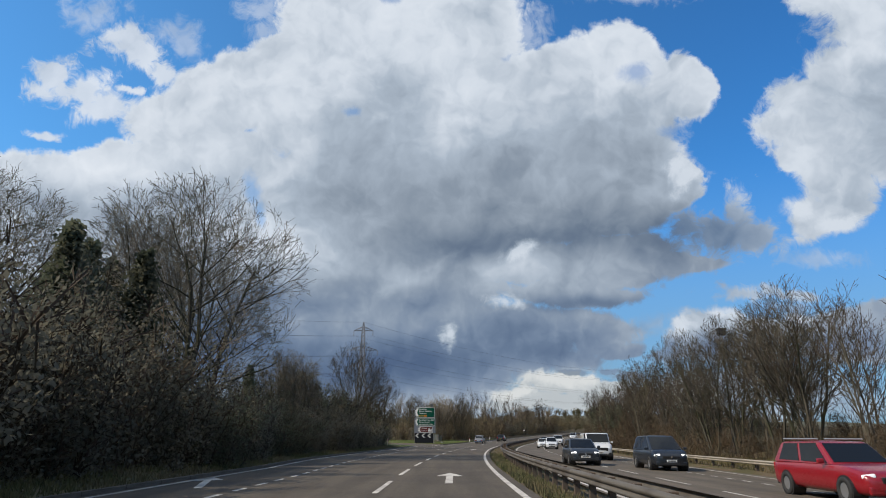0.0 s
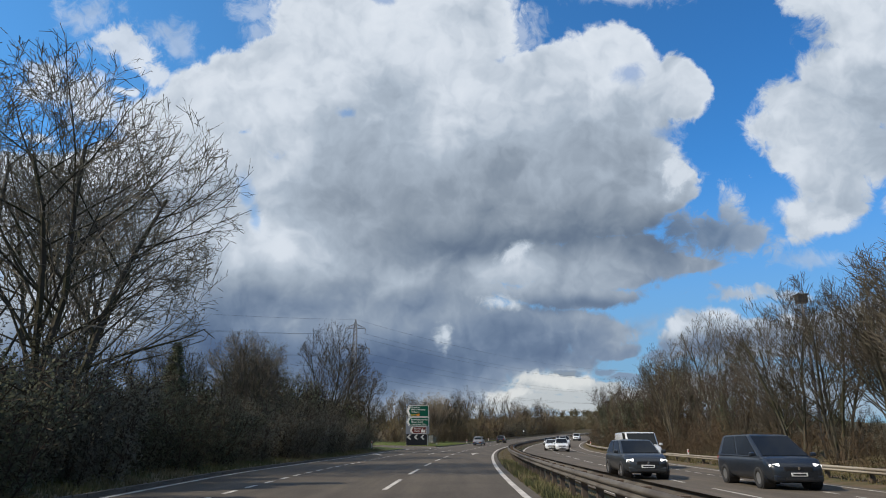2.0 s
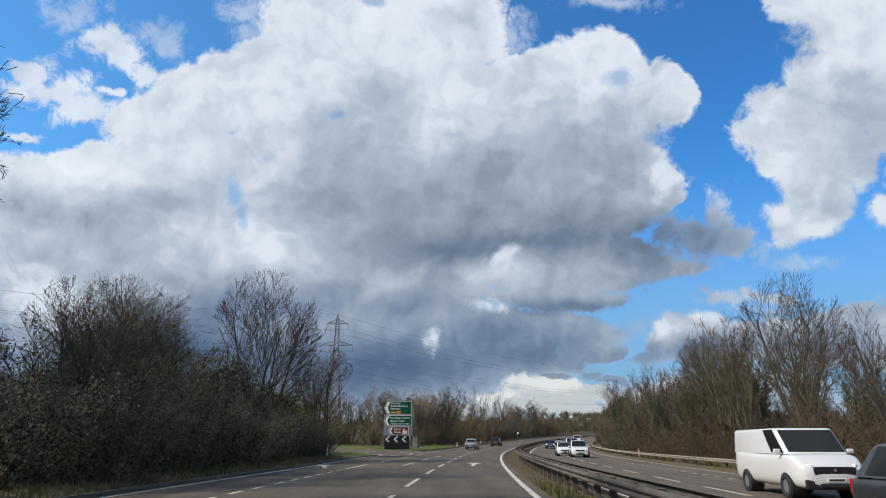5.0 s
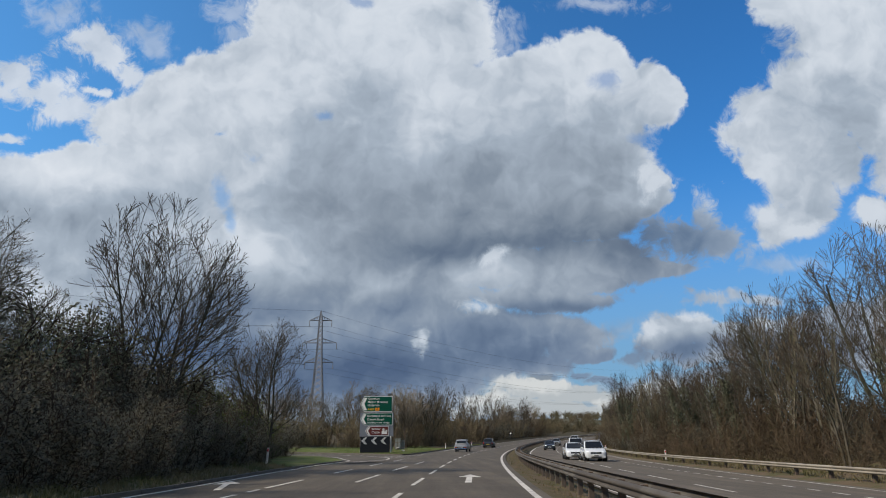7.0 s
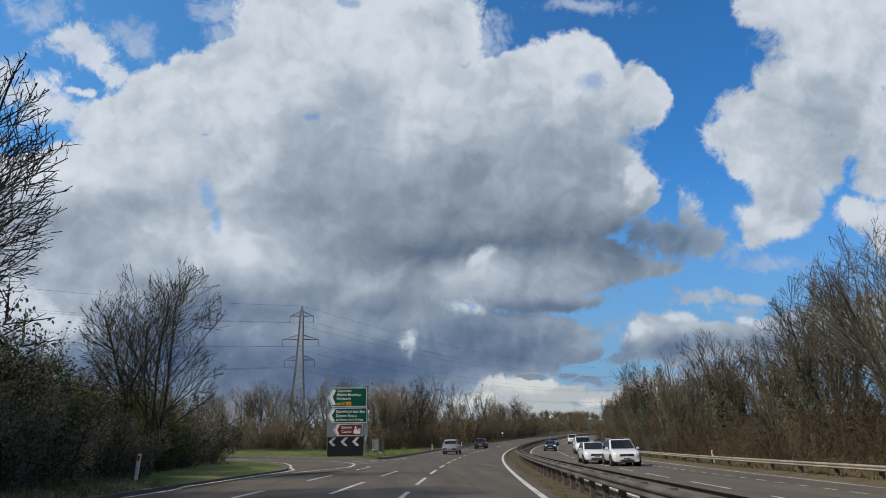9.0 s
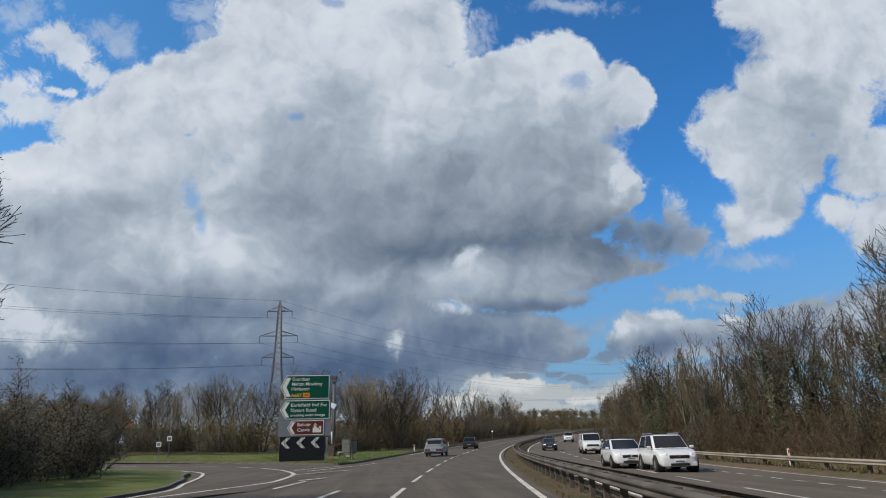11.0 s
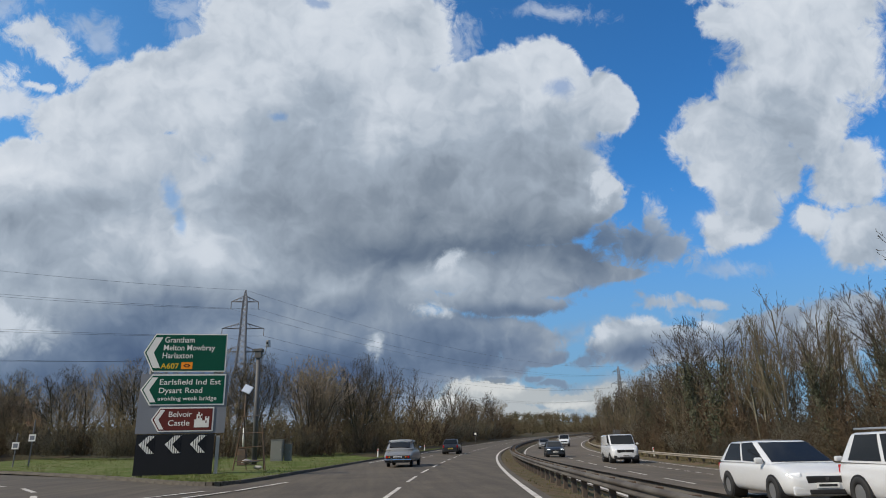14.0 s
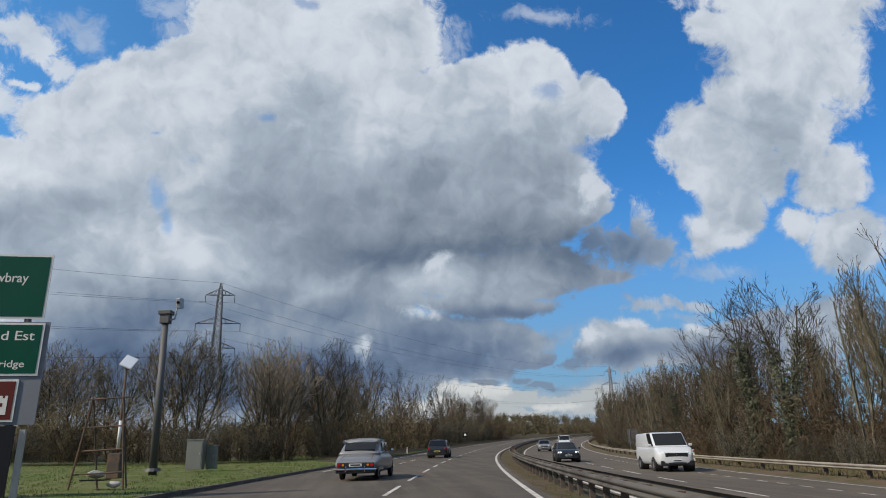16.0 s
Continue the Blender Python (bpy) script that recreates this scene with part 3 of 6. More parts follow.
def curve(points, n=8):
    """A smooth plan curve through points."""
    out = []
    P = [points[0], *points, points[-1]]
    for i in range(1, len(P) - 2):
        a, b, c, d = (Vector(p) for p in P[i - 1:i + 3])
        for j in range(n):
            t = j / n
            out.append(tuple(0.5 * ((2 * b) + (c - a) * t + (2 * a - 5 * b + 4 * c - d) * t * t + (3 * b - a - 3 * c + d) * t ** 3)))
    return out + [tuple(points[-1])]


def markings():
    strip("edge_line", -50, 600, 1.47, 1.62, 0.006, LINE, main_road, cuts=1)
    strip("edge_line", -50, 59, lambda q: left_edge(q) - 0.07, lambda q: left_edge(q) + 0.07, 0.006, LINE, main_road, cuts=1)
    strip("edge_line", 118, 600, -7.5, -7.36, 0.006, LINE, main_road, cuts=1)
    strip("edge_line", -50, 600, 4.28, 4.43, 0.006, LINE, far_road, cuts=1)
    strip("edge_line", -50, 600, 13.25, 13.4, 0.006, LINE, far_road, cuts=1)
    for k in range(56):
        s = -44.0 + 6.9 * k
        strip("lane_dash", s, s + 4.0, lambda q: lane_line(q) - 0.06, lambda q: lane_line(q) + 0.06, 0.006, LINE, main_road, 4.0, 1)
        strip("lane_dash", s + 2, s + 6.0, 8.02, 8.15, 0.006, LINE, far_road, 4.0, 1)
    for k in range(110):
        s = -46 + 1.75 * k
        if s < 44:
            strip("lane_dash", s, s + 0.9, lambda q: slip_line(q) - 0.06, lambda q: slip_line(q) + 0.06, 0.006, LINE, main_road, 4.0, 1)
        strip("lane_dash", s + 0.6, s + 1.5, 11.18, 11.31, 0.006, LINE, far_road, 4.0, 1)
    for s in (44.8, 53.7, 62.6, 71.5):
        strip("lane_dash", s, s + 4.0, lambda q: slip_line(q) - 0.07, lambda q: slip_line(q) + 0.07, 0.006, LINE, main_road, 4.0, 1)
    for s in (47.3, 56.2, 65.0):
        strip("lane_dash", s, s + 5.0, -3.52, -3.39, 0.006, LINE, main_road, 5.0, 1)
    for s in (123.0, 129.0, 135.0):
        strip("lane_dash", s, s + 3.5, -5.0, -4.87, 0.006, LINE, main_road, 5.0, 1)
    # straight-on arrows in the camera's lane, turn arrows in the left lane
    for s in (0.6, 46.9):
        arrow(s, 0.0, 0.0)
    for s, o in ((-1.5, -5.7), (44.0, -6.5)):
        arrow(s, o, 35.0)
    # junction lines and hatching
    ribbon("junction_line", curve([tuple(road(59, -8.42).xy), tuple(road(66, -8.5).xy), tuple(road(71, -8.6).xy), (-4.75, 92.5), (-5.3, 95.6), (-5.9, 98.6), (-7.1, 103.1), (-8.8, 106.6), (-10.8, 109.6), (-15.4, 114.4)]), 0.15, LINE, 0.042, turn_off)
    ribbon("junction_line", curve([(-3.6, 86), (-2.0, 91), (-1.7, 93), (-1.9, 98), (-2.6, 101.3), (-3.7, 104.9), (-5.2, 108.3)]), 0.17, LINE, 0.042, turn_off)
    for x0, y0, x1, y1 in ((-6.1, 110.2, -7.8, 113.0), (-9.3, 114.8, -11.5, 117.2), (-13.1, 118.8, -15.6, 121.0), (-17.2, 122.4, -20, 125)):
        ribbon("junction_dash", [(x0, y0), (x1, y1)], 0.16, LINE, 0.042, turn_off)
    for x0, y0, x1, y1 in ((-1.8, 97.9, 0.3, 101.6), (-1.8, 101.4, 0.2, 107.9), (-0.9, 92.6, -0.1, 94.2), (-2.7, 103.3, -0.6, 108.4), (0.3, 108.2, 1.2, 112.6)):
        ribbon("hatch_line", [(x0, y0), (x1, y1)], 0.16, LINE, 0.042, turn_off)


def arrow(s, o, lean):
    outline = [(-0.1, 0), (0.1, 0), (0.1, 3.3), (0.42, 3.3), (0, 5.2), (-0.42, 3.3), (-0.1, 3.3)]
    c, t = math.cos(radians(lean)), math.sin(radians(lean))
    verts = [road(s + y * c + x * t, o + x * c - y * t * 0.4, 0.006) for x, y in outline]
    under(new("lane_arrow", mesh_of("lane_arrow", verts, [(0, 1, 2, 6), (2, 3, 4), (2, 4, 6), (4, 5, 6)], LINE)), main_road)


markings()


def kerb_run(name, pts, height, width, mat):
    """Kerb stones laid end to end along a plan curve."""
    run = empty(name, pose(0, 0, 0), "weathered grey stone kerb along the grass verge", "kerb", kind="structure")
    verts = [(-0.5, -0.5, 0), (0.5, -0.5, 0), (0.5, 0.5, 0), (-0.5, 0.5, 0), (-0.42, -0.5, 1), (0.5, -0.5, 1), (0.5, 0.5, 1), (-0.42, 0.5, 1)]
    faces = [(0, 3, 2, 1), (4, 5, 6, 7), (0, 1, 5, 4), (1, 2, 6, 5), (2, 3, 7, 6), (3, 0, 4, 7)]
    me = mesh_of("kerb_stone", verts, faces, mat)
    for (ax, ay, az), (bx, by, bz) in zip(pts, pts[1:]):
        d = math.hypot(bx - ax, by - ay)
        ob = under(new("kerb_stone", me), run)
        ob.matrix_basis = pose((ax + bx) / 2, (ay + by) / 2, (az + bz) / 2 - 0.04, 0, 0, math.degrees(math.atan2(by - ay, bx - ax)) - 90) @ Matrix.Diagonal((width, d * 0.985, height + 0.04, 1))
    return run


kerb_run("kerb_west", [road(s, left_edge(s) - 0.3) for s in steps(-20, 59, 1.8)], 0.09, 0.16, KERB)
island = curve([(-30, 144.5), (-18, 132.4), (-8, 120.6), (-3.4, 114.2), (-1.4, 112.0), (-0.5, 112.6)], 6) + [tuple(road(s, left_edge(s) - 0.22)[:2]) for s in steps(97.5, 190, 1.8)]
kerb_run("kerb_island", [(x, y, climb(along(x, y)[0])) for x, y in island], 0.12, 0.18, KERB)


nose = curve([tuple(road(59, -8.75).xy), tuple(road(66, -8.85).xy), tuple(road(71, -9.0).xy), (-5.1, 92.6), (-5.75, 95.6), (-6.7, 98.6), (-7.9, 103.2), (-9.6, 106.9), (-11.8, 110.3), (-16.3, 115.4), (-28, 126.6)], 4)
kerb_run("kerb_nose", [(x, y, 0.0) for x, y in nose], 0.10, 0.16, KERB)


def verge_nose():
    """The rounded end of the grass verge between the main road and the side road."""
    rnd = random.Random(12)
    n, verts, faces = len(nose), [], []
    for row, (pull, rise) in enumerate(((0, 0.09), (0.12, 0.17), (0.45, 0.3), (1.0, 0.45))):
        for i, (x, y) in enumerate(nose):
            gx, gy = -19 - 22 * i / n, 84 + 26 * i / n
            verts.append((x - 0.08 + (gx - x) * pull, y + (gy - y) * pull, rise + rnd.uniform(-0.02, 0.03) * (row > 0)))
    for r in range(3):
        for i in range(n - 1):
            k = r * n + i
            faces.append((k, k + n, k + n + 1, k + 1))
    tagged(new("verge_nose", mesh_of("verge_nose", verts, faces, GRASS, True)), "rounded end of the green grass verge at the junction", "grass", kind="structure")


verge_nose()


def grass_island():
    """The raised grass between the side road and the main road."""
    edge = [Vector((x, y, climb(along(x, y)[0]) + 0.1)) for x, y in island]
    verts, faces = [], []
    rnd = random.Random(8)
    n = len(edge)
    for row, (pull, rise) in enumerate(((0, 0), (0.15, 0.12), (0.4, 0.3), (0.75, 0.42), (1.0, 0.5))):
        for i, p in enumerate(edge):
            goal = Vector((-34 + 44 * i / n, 172 + 60 * i / n, p.z))
            q = p.lerp(goal, pull)
            verts.append((q.x, q.y, q.z + rise + rnd.uniform(-0.02, 0.03) * (row > 0)))
    for r in range(4):
        for i in range(n - 1):
            k = r * n + i
            faces.append((k, k + 1, k + n + 1, k + n))
    tagged(new("grass_island", mesh_of("grass_island", verts, faces, GRASS, True)), "short bright green grass bank beside the junction", "grass", kind="structure")


grass_island()


# ---------------------------------------------------------------- safety barriers
def beam_mesh(s0, s1, o, z, flip, mat):
    """A steel W-beam rail following the road."""
    shape = [(0.0, 0.155), (0.03, 0.145), (0.075, 0.115), (0.075, 0.08), (0.02, 0.055), (0.02, 0.03), (0.075, 0.0), (0.075, -0.03), (0.03, -0.055), (0.0, -0.065)]
    verts, faces, n = [], [], len(shape)
    ss = steps(s0, s1, 3.0)
    for s in ss:
        for d, h in shape:
            p = road(s, o)
            verts.append(road(s, o + flip * d).xy.to_3d() + Vector((0, 0, climb(s) + z + h)))
    for j in range(len(ss) - 1):
        for i in range(n - 1):
            k = j * n + i
            faces.append((k, k + 1, k + n + 1, k + n))
    return mesh_of("rail", verts, faces, mat, True)


def make_barrier(label, o, base, top, sides, s0, s1, gap, mat):
    thing = empty("safety_barrier", pose(0, 0, 0), label, "crash barrier", "crash barriers")
    for flip in sides:
        under(new("rail", beam_mesh(s0, s1, o + flip * 0.22, top - 0.16, flip, mat)), thing)
    bm = bmesh.new()
    add_box(bm, (0.13, 0.15, 1.0), (0, 0, 0.5), bevel=0.008)
    add_box(bm, (0.4 if len(sides) == 2 else 0.24, 0.07, 0.1), (0.0 if len(sides) == 2 else 0.1 * sides[0], 0, 0.80))
    me = bpy.data.meshes.new("post")
    bm.to_mesh(me), bm.free()
    me.materials.append(STEEL_DARK)
    for s in steps(s0, s1, gap):
        p = road(s, o)
        ob = under(new("post", me), thing)
        ob.matrix_basis = pose(p.x, p.y, climb(s) + base - 0.05, 0, 0, turn_at(s)) @ Matrix.Diagonal((1, 1, top - base + 0.02, 1))
    return thing


make_barrier("double-sided weathered steel crash barrier on the bare median", 3.0, -0.26, 0.48, (-1, 1), -40, 420, 1.7, STEEL)
make_barrier("single weathered steel crash barrier along the wooded verge", 14.98, -0.42, 0.161, (-1,), -40, 420, 3.2, STEEL_SUNLIT)
# ---------------------------------------------------------------- trees and scrub


def tubes(segs, sides=3):
    """Tapered tubes for a list of (start, end, radius, radius)."""
    A = np.array([s[0] for s in segs], float)
    B = np.array([s[1] for s in segs], float)
    ra, rb = np.array([s[2] for s in segs])[:, None], np.array([s[3] for s in segs])[:, None]
    d = B - A
    d /= np.linalg.norm(d, axis=1, keepdims=True) + 1e-9
    ref = np.where(np.abs(d[:, 2:3]) < 0.9, np.array([[0, 0, 1.0]]), np.array([[1.0, 0, 0]]))
    u = np.cross(d, ref)
    u /= np.linalg.norm(u, axis=1, keepdims=True) + 1e-9
    v = np.cross(d, u)
    rings = []
    for i in range(sides):
        a = 2 * math.pi * i / sides
        rings.append(u * math.cos(a) + v * math.sin(a))
    n = len(segs)
    verts = np.zeros((n, 2 * sides, 3))
    for i, r in enumerate(rings):
        verts[:, i] = A + r * ra
        verts[:, sides + i] = B + r * rb
    base = np.arange(n)[:, None] * 2 * sides
    faces = []
    for i in range(sides):
        j = (i + 1) % sides
        faces.append(base + np.array([[i, j, sides + j, sides + i]]))
    return verts.reshape(-1, 3), np.concatenate(faces)


def ribbons(segs, r):
    """Thin twigs as narrow tapered blades, turned at random about their length."""
    A = np.array([s[0] for s in segs], float)
    B = np.array([s[1] for s in segs], float)
    ra, rb = np.array([s[2] for s in segs])[:, None] * 1.45, np.array([s[3] for s in segs])[:, None] * 1.45
    d = B - A
    d /= np.linalg.norm(d, axis=1, keepdims=True) + 1e-9
    u = np.cross(d, r.normal(size=d.shape))
    u /= np.linalg.norm(u, axis=1, keepdims=True) + 1e-9
    n = len(segs)
    verts = np.stack([A - u * ra, A + u * ra, B + u * rb, B - u * rb], 1).reshape(-1, 3)
    return verts, np.arange(4 * n).reshape(n, 4)


def quads(points, size, rnd, flat=0.0):
    """Small leaves, turned at random, about given places."""
    n = len(points)
    P = np.array(points)
    a, b = rnd.normal(size=(n, 3)), rnd.normal(size=(n, 3))
    a /= np.linalg.norm(a, axis=1, keepdims=True)
    b = np.cross(a, b)
    b /= np.linalg.norm(b, axis=1, keepdims=True)
    w = (size * rnd.uniform(0.6, 1.4, n))[:, None]
    verts = np.stack([P - a * w, P + b * w * 0.55, P + a * w, P - b * w * 0.55], 1).reshape(-1, 3)
    return verts, np.arange(4 * n).reshape(n, 4)


def mesh_np(name, verts, faces, mat):
    me = bpy.data.meshes.new(name)
    me.from_pydata(verts.tolist(), [], faces.tolist())
    me.materials.append(mat)
    me.update()
    return me


def unit(v):
    return v / (np.linalg.norm(v) + 1e-9)


class Grower:
    """Grows a leafless tree branch by branch."""

    def __init__(self, seed, lift=0.12, wander=0.16, fork=(0, 7, 5, 4, 3), shrink=(1, 0.55, 0.5, 0.5, 0.5), spread=(0, 50, 45, 40, 40), thin=0.007, dome=(0.55, 0.30, 0.46)):
        self.dome, self.height = dome, 1.0
        self.r = np.random.default_rng(seed)
        self.lift, self.wander, self.fork, self.shrink, self.spread, self.thin = lift, wander, fork, shrink, spread, thin
        self.levels = [[] for _ in range(len(fork) + 1)]

    def outside(self, p):
        """Whether a point lies beyond the rounded crown."""
        mid, wide, tall = (v * self.height for v in self.dome)
        return (p[0] ** 2 + p[1] ** 2) / wide ** 2 + (max(0.0, abs(p[2] - mid)) / tall) ** 2 > 1

    def grow(self, p, d, length, radius, level, first=0.25):
        n = max(2, 6 - level)
        step = length / n
        points = [(p, d, radius)]
        for i in range(n):
            d = unit(d + self.r.normal(size=3) * self.wander + np.array([0, 0, self.lift * (level > 0)]))
            q = p + d * step
            r2 = max(self.thin, radius * (1 - 0.8 * (i + 1) / n)) if level else radius * (1 - 0.6 * (i + 1) / n)
            r1 = points[-1][2]
            self.levels[level].append((p, q, r1, r2))
            points.append((q, d, r2))
            p = q
            if level and self.outside(p):
                break
        planned, n = n, len(points) - 1
        if level + 1 >= len(self.fork) + 0:
            return
        kids = max(1, round(self.fork[level + 1] * n / planned))
        for k in range(kids):
            f = first + (1 - first) * (k + self.r.uniform(0.2, 0.9)) / kids
            i = min(n - 1, int(f * n))
            t = f * n - i
            a, b = points[i], points[i + 1]
            at = a[0] * (1 - t) + b[0] * t
            axis = unit(np.cross(a[1], self.r.normal(size=3)))
            ang = math.radians(self.spread[level + 1] * self.r.uniform(0.65, 1.25))
            out = unit(a[1] * math.cos(ang) + axis * math.sin(ang))
            size = length * self.shrink[level + 1] * self.r.uniform(0.7, 1.2) * (1.15 - 0.45 * f)
            self.grow(at, out, size, max(self.thin, a[2] * 0.46), level + 1, 0.2)


def bare_tree(name, seed, height, stems, lean, bark, twig, ivy=0, label="", stout=0.0092, **how):
    """A tree thing with a trunk mesh, a crown of limbs and twigs, and ivy where it has any."""
    g = Grower(seed, **how)
    g.height = height
    for i in range(stems):
        a = 2 * math.pi * (i + g.r.uniform(0, 0.6)) / stems
        tilt = math.radians(lean * g.r.uniform(0.5, 1.2)) if stems > 1 else math.radians(lean * 0.3)
        d = np.array([math.cos(a) * math.sin(tilt), math.sin(a) * math.sin(tilt), math.cos(tilt)])
        base = np.array([math.cos(a), math.sin(a), 0]) * (0.18 if stems > 1 else 0)
        g.grow(base - np.array([0, 0, 0.3]), d, height * g.r.uniform(0.66, 0.84), height * (stout if stems > 1 else 0.02), 0, 0.22)
    top = max(s[1][2] for lv in g.levels for s in lv)
    k = height / top
    for lv in g.levels:
        lv[:] = [(a * k, b * k, ra, rb) for a, b, ra, rb in lv]
    thing = new(name)
    tagged(thing, label, "tree")
    under(new("trunk", mesh_np("trunk", *tubes(g.levels[0] + g.levels[1], 4), bark)), thing)
    under(new("crown", mesh_np("crown", *ribbons([s for lv in g.levels[2:] for s in lv], g.r), twig)), thing)
    if ivy:
        pts = []
        for a, b, ra, rb in g.levels[0]:
            if a[2] < height * 0.62:
                for _ in range(ivy):
                    t = g.r.uniform()
                    pts.append(a + (b - a) * t + g.r.normal(size=3) * (0.16 + ra))
        under(new("ivy", mesh_np("ivy", *quads(pts, 0.105, g.r), IVY)), thing)
    return thing


def thicket(name, seed, width, height, stems, leaves, twig, leaf, size, label, category="bush"):
    """A dense bush: many stems out of the ground, side twigs, and small leaves among them."""
    r = np.random.default_rng(seed)
    segs, fine, pts = [], [], []
    for i in range(stems):
        a, q = r.uniform(0, 2 * math.pi), math.sqrt(r.uniform())
        p = np.array([math.cos(a) * q * width * 0.36, math.sin(a) * q * width * 0.36, -0.2])
        d = unit(np.array([math.cos(a) * q * 0.45, math.sin(a) * q * 0.45, 1.0]) + r.normal(size=3) * 0.12)
        h = height * r.uniform(0.62, 1.02) * (1 - 0.28 * q * q)
        rad = r.uniform(0.016, 0.032)
        for j in range(4):
            d = unit(d + r.normal(size=3) * 0.16)
            e = p + d * h / 4
            segs.append((p, e, rad * (1 - j * 0.2), rad * (0.8 - j * 0.2)))
            for _ in range(9):
                t = r.uniform()
                at = p + (e - p) * t
                out = unit(d * 0.6 + r.normal(size=3) * 0.7 + np.array([0, 0, 0.2]))
                tip = at + out * h * r.uniform(0.07, 0.22)
                fine.append((at, tip, 0.011, 0.006))
                mid = at + (tip - at) * 0.5
                fine.append((mid, mid + unit(out + r.normal(size=3) * 0.8) * h * 0.09, 0.008, 0.005))
                if r.uniform() < leaves:
                    pts += [at + (tip - at) * r.uniform(0.2, 1.1) + r.normal(size=3) * 0.15 for _ in range(12)]
            p = e
    thing = tagged(new(name), label, category)
    tagged(under(new("brushwood", mesh_np("brushwood", *tubes(segs, 3), twig)), thing), kind="stuff")
    tagged(under(new("twiggery", mesh_np("twiggery", *ribbons(fine, r), twig)), thing), kind="stuff")
    if pts:
        under(new("foliage", mesh_np("foliage", *quads(pts, size, r), leaf)), thing)
    return thing


def evergreen(name, seed, width, height, count, label):
    """A dark ivy-hung conifer: a trunk under layered drooping sprays."""
    r = np.random.default_rng(seed)
    segs, pts = [(np.array([0, 0, -0.3]), np.array([0, 0, height * 0.96]), 0.16, 0.02)], []
    for i in range(count):
        f = r.uniform() ** 1.25
        z = height * (0.02 + 0.98 * f)
        reach = width * 0.5 * (1.02 - f) ** 0.75 * r.uniform(0.35, 1.12)
        a = r.uniform(0, 2 * math.pi)
        out = np.array([math.cos(a) * reach, math.sin(a) * reach, r.uniform(-0.1, 0.25) * reach])
        root = np.array([0, 0, z])
        segs.append((root, root + out, 0.018, 0.006))
        for t in np.linspace(0.35, 1.02, 7):
            pts += [root + out * t + r.normal(size=3) * 0.10 for _ in range(3)]
    thing = tagged(new(name), label, "tree")
    under(new("trunk", mesh_np("trunk", *tubes(segs, 4), BARK)), thing)
    under(new("foliage", mesh_np("foliage", *quads(pts, 0.115, r), IVY)), thing)
    return thing


def place(kind, x, y, turn, scale=1.0, stretch=1.0, label="", group="", sink=0.05):
    """Sets the first use of a kind where it stands, or a copy of it."""
    m = pose(x, y, ground_z(x, y) - sink, 0, 0, turn)
    if not kind.get("used"):
        ob = kind["used"] = kind["thing"]
        ob.matrix_basis = m
    else:
        ob = copy_thing(kind["thing"], m)
    ob.scale = (scale, scale, scale * stretch)
    if label:
        ob["label"] = label
    if group:
        ob["group"] = group
    return ob


BIG = dict(thing=bare_tree("oak_tree", 11, 12.0, 5, 24, BARK, TWIG_GREY, stout=0.0098, label="large leafless spreading tree over the dark hedge", dome=(0.56, 0.42, 0.45),
                           fork=(0, 12, 7, 6, 4), shrink=(1, 0.62, 0.58, 0.54, 0.5), spread=(0, 50, 42, 40, 42), lift=0.05, wander=0.10, thin=0.0058))
VASE = dict(thing=bare_tree("maple_tree", 21, 9.0, 4, 12, BARK, TWIG_ASH, stout=0.0095, label="leafless many-stemmed tree with a rounded crown", dome=(0.58, 0.31, 0.43),
                            fork=(0, 14, 9, 7), shrink=(1, 0.56, 0.52, 0.5), spread=(0, 42, 38, 38), lift=0.07, wander=0.055, thin=0.006))
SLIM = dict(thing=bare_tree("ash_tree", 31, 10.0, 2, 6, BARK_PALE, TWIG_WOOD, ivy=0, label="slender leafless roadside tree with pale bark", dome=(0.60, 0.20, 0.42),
                            fork=(0, 14, 6, 5), shrink=(1, 0.42, 0.5, 0.5), spread=(0, 40, 38, 38), lift=0.11, wander=0.065, thin=0.008))
POLE = dict(thing=bare_tree("birch_tree", 35, 10.5, 3, 5, BARK_POLE, TWIG_POLE, label="tall straight leafless tree with pale upright stems", dome=(0.58, 0.17, 0.44),
                            fork=(0, 15, 5, 3), shrink=(1, 0.30, 0.5, 0.5), spread=(0, 30, 34, 36), lift=0.16, wander=0.035, thin=0.008))
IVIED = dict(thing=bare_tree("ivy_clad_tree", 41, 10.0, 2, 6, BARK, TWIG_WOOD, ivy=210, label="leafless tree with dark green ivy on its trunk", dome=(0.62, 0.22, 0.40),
                             fork=(0, 13, 6, 5), shrink=(1, 0.42, 0.5, 0.5), spread=(0, 44, 38, 40), lift=0.10, wander=0.08, thin=0.008))
FAN = dict(thing=bare_tree("coppiced_tree", 51, 8.5, 6, 14, BARK_PALE, TWIG_PALE, label="coppiced leafless tree with many upright pale stems", dome=(0.56, 0.37, 0.45),
                           fork=(0, 11, 6, 5), shrink=(1, 0.48, 0.52, 0.5), spread=(0, 36, 36, 40), lift=0.12, wander=0.06, thin=0.008))
BRUSH = dict(thing=thicket("brush", 61, 4.6, 5.0, 25, 0.0, TWIG_WARM, BRAMBLE, 0.06, "dense leafless russet brushwood below the trees"))
OLIVE = dict(thing=thicket("willow_scrub", 62, 5.2, 6.0, 26, 0.0, TWIG_OLIVE, BRAMBLE, 0.06, "tall leafless scrub with olive-yellow twigs"))
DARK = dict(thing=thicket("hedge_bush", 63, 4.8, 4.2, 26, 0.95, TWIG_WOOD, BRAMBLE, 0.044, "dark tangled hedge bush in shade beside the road"))
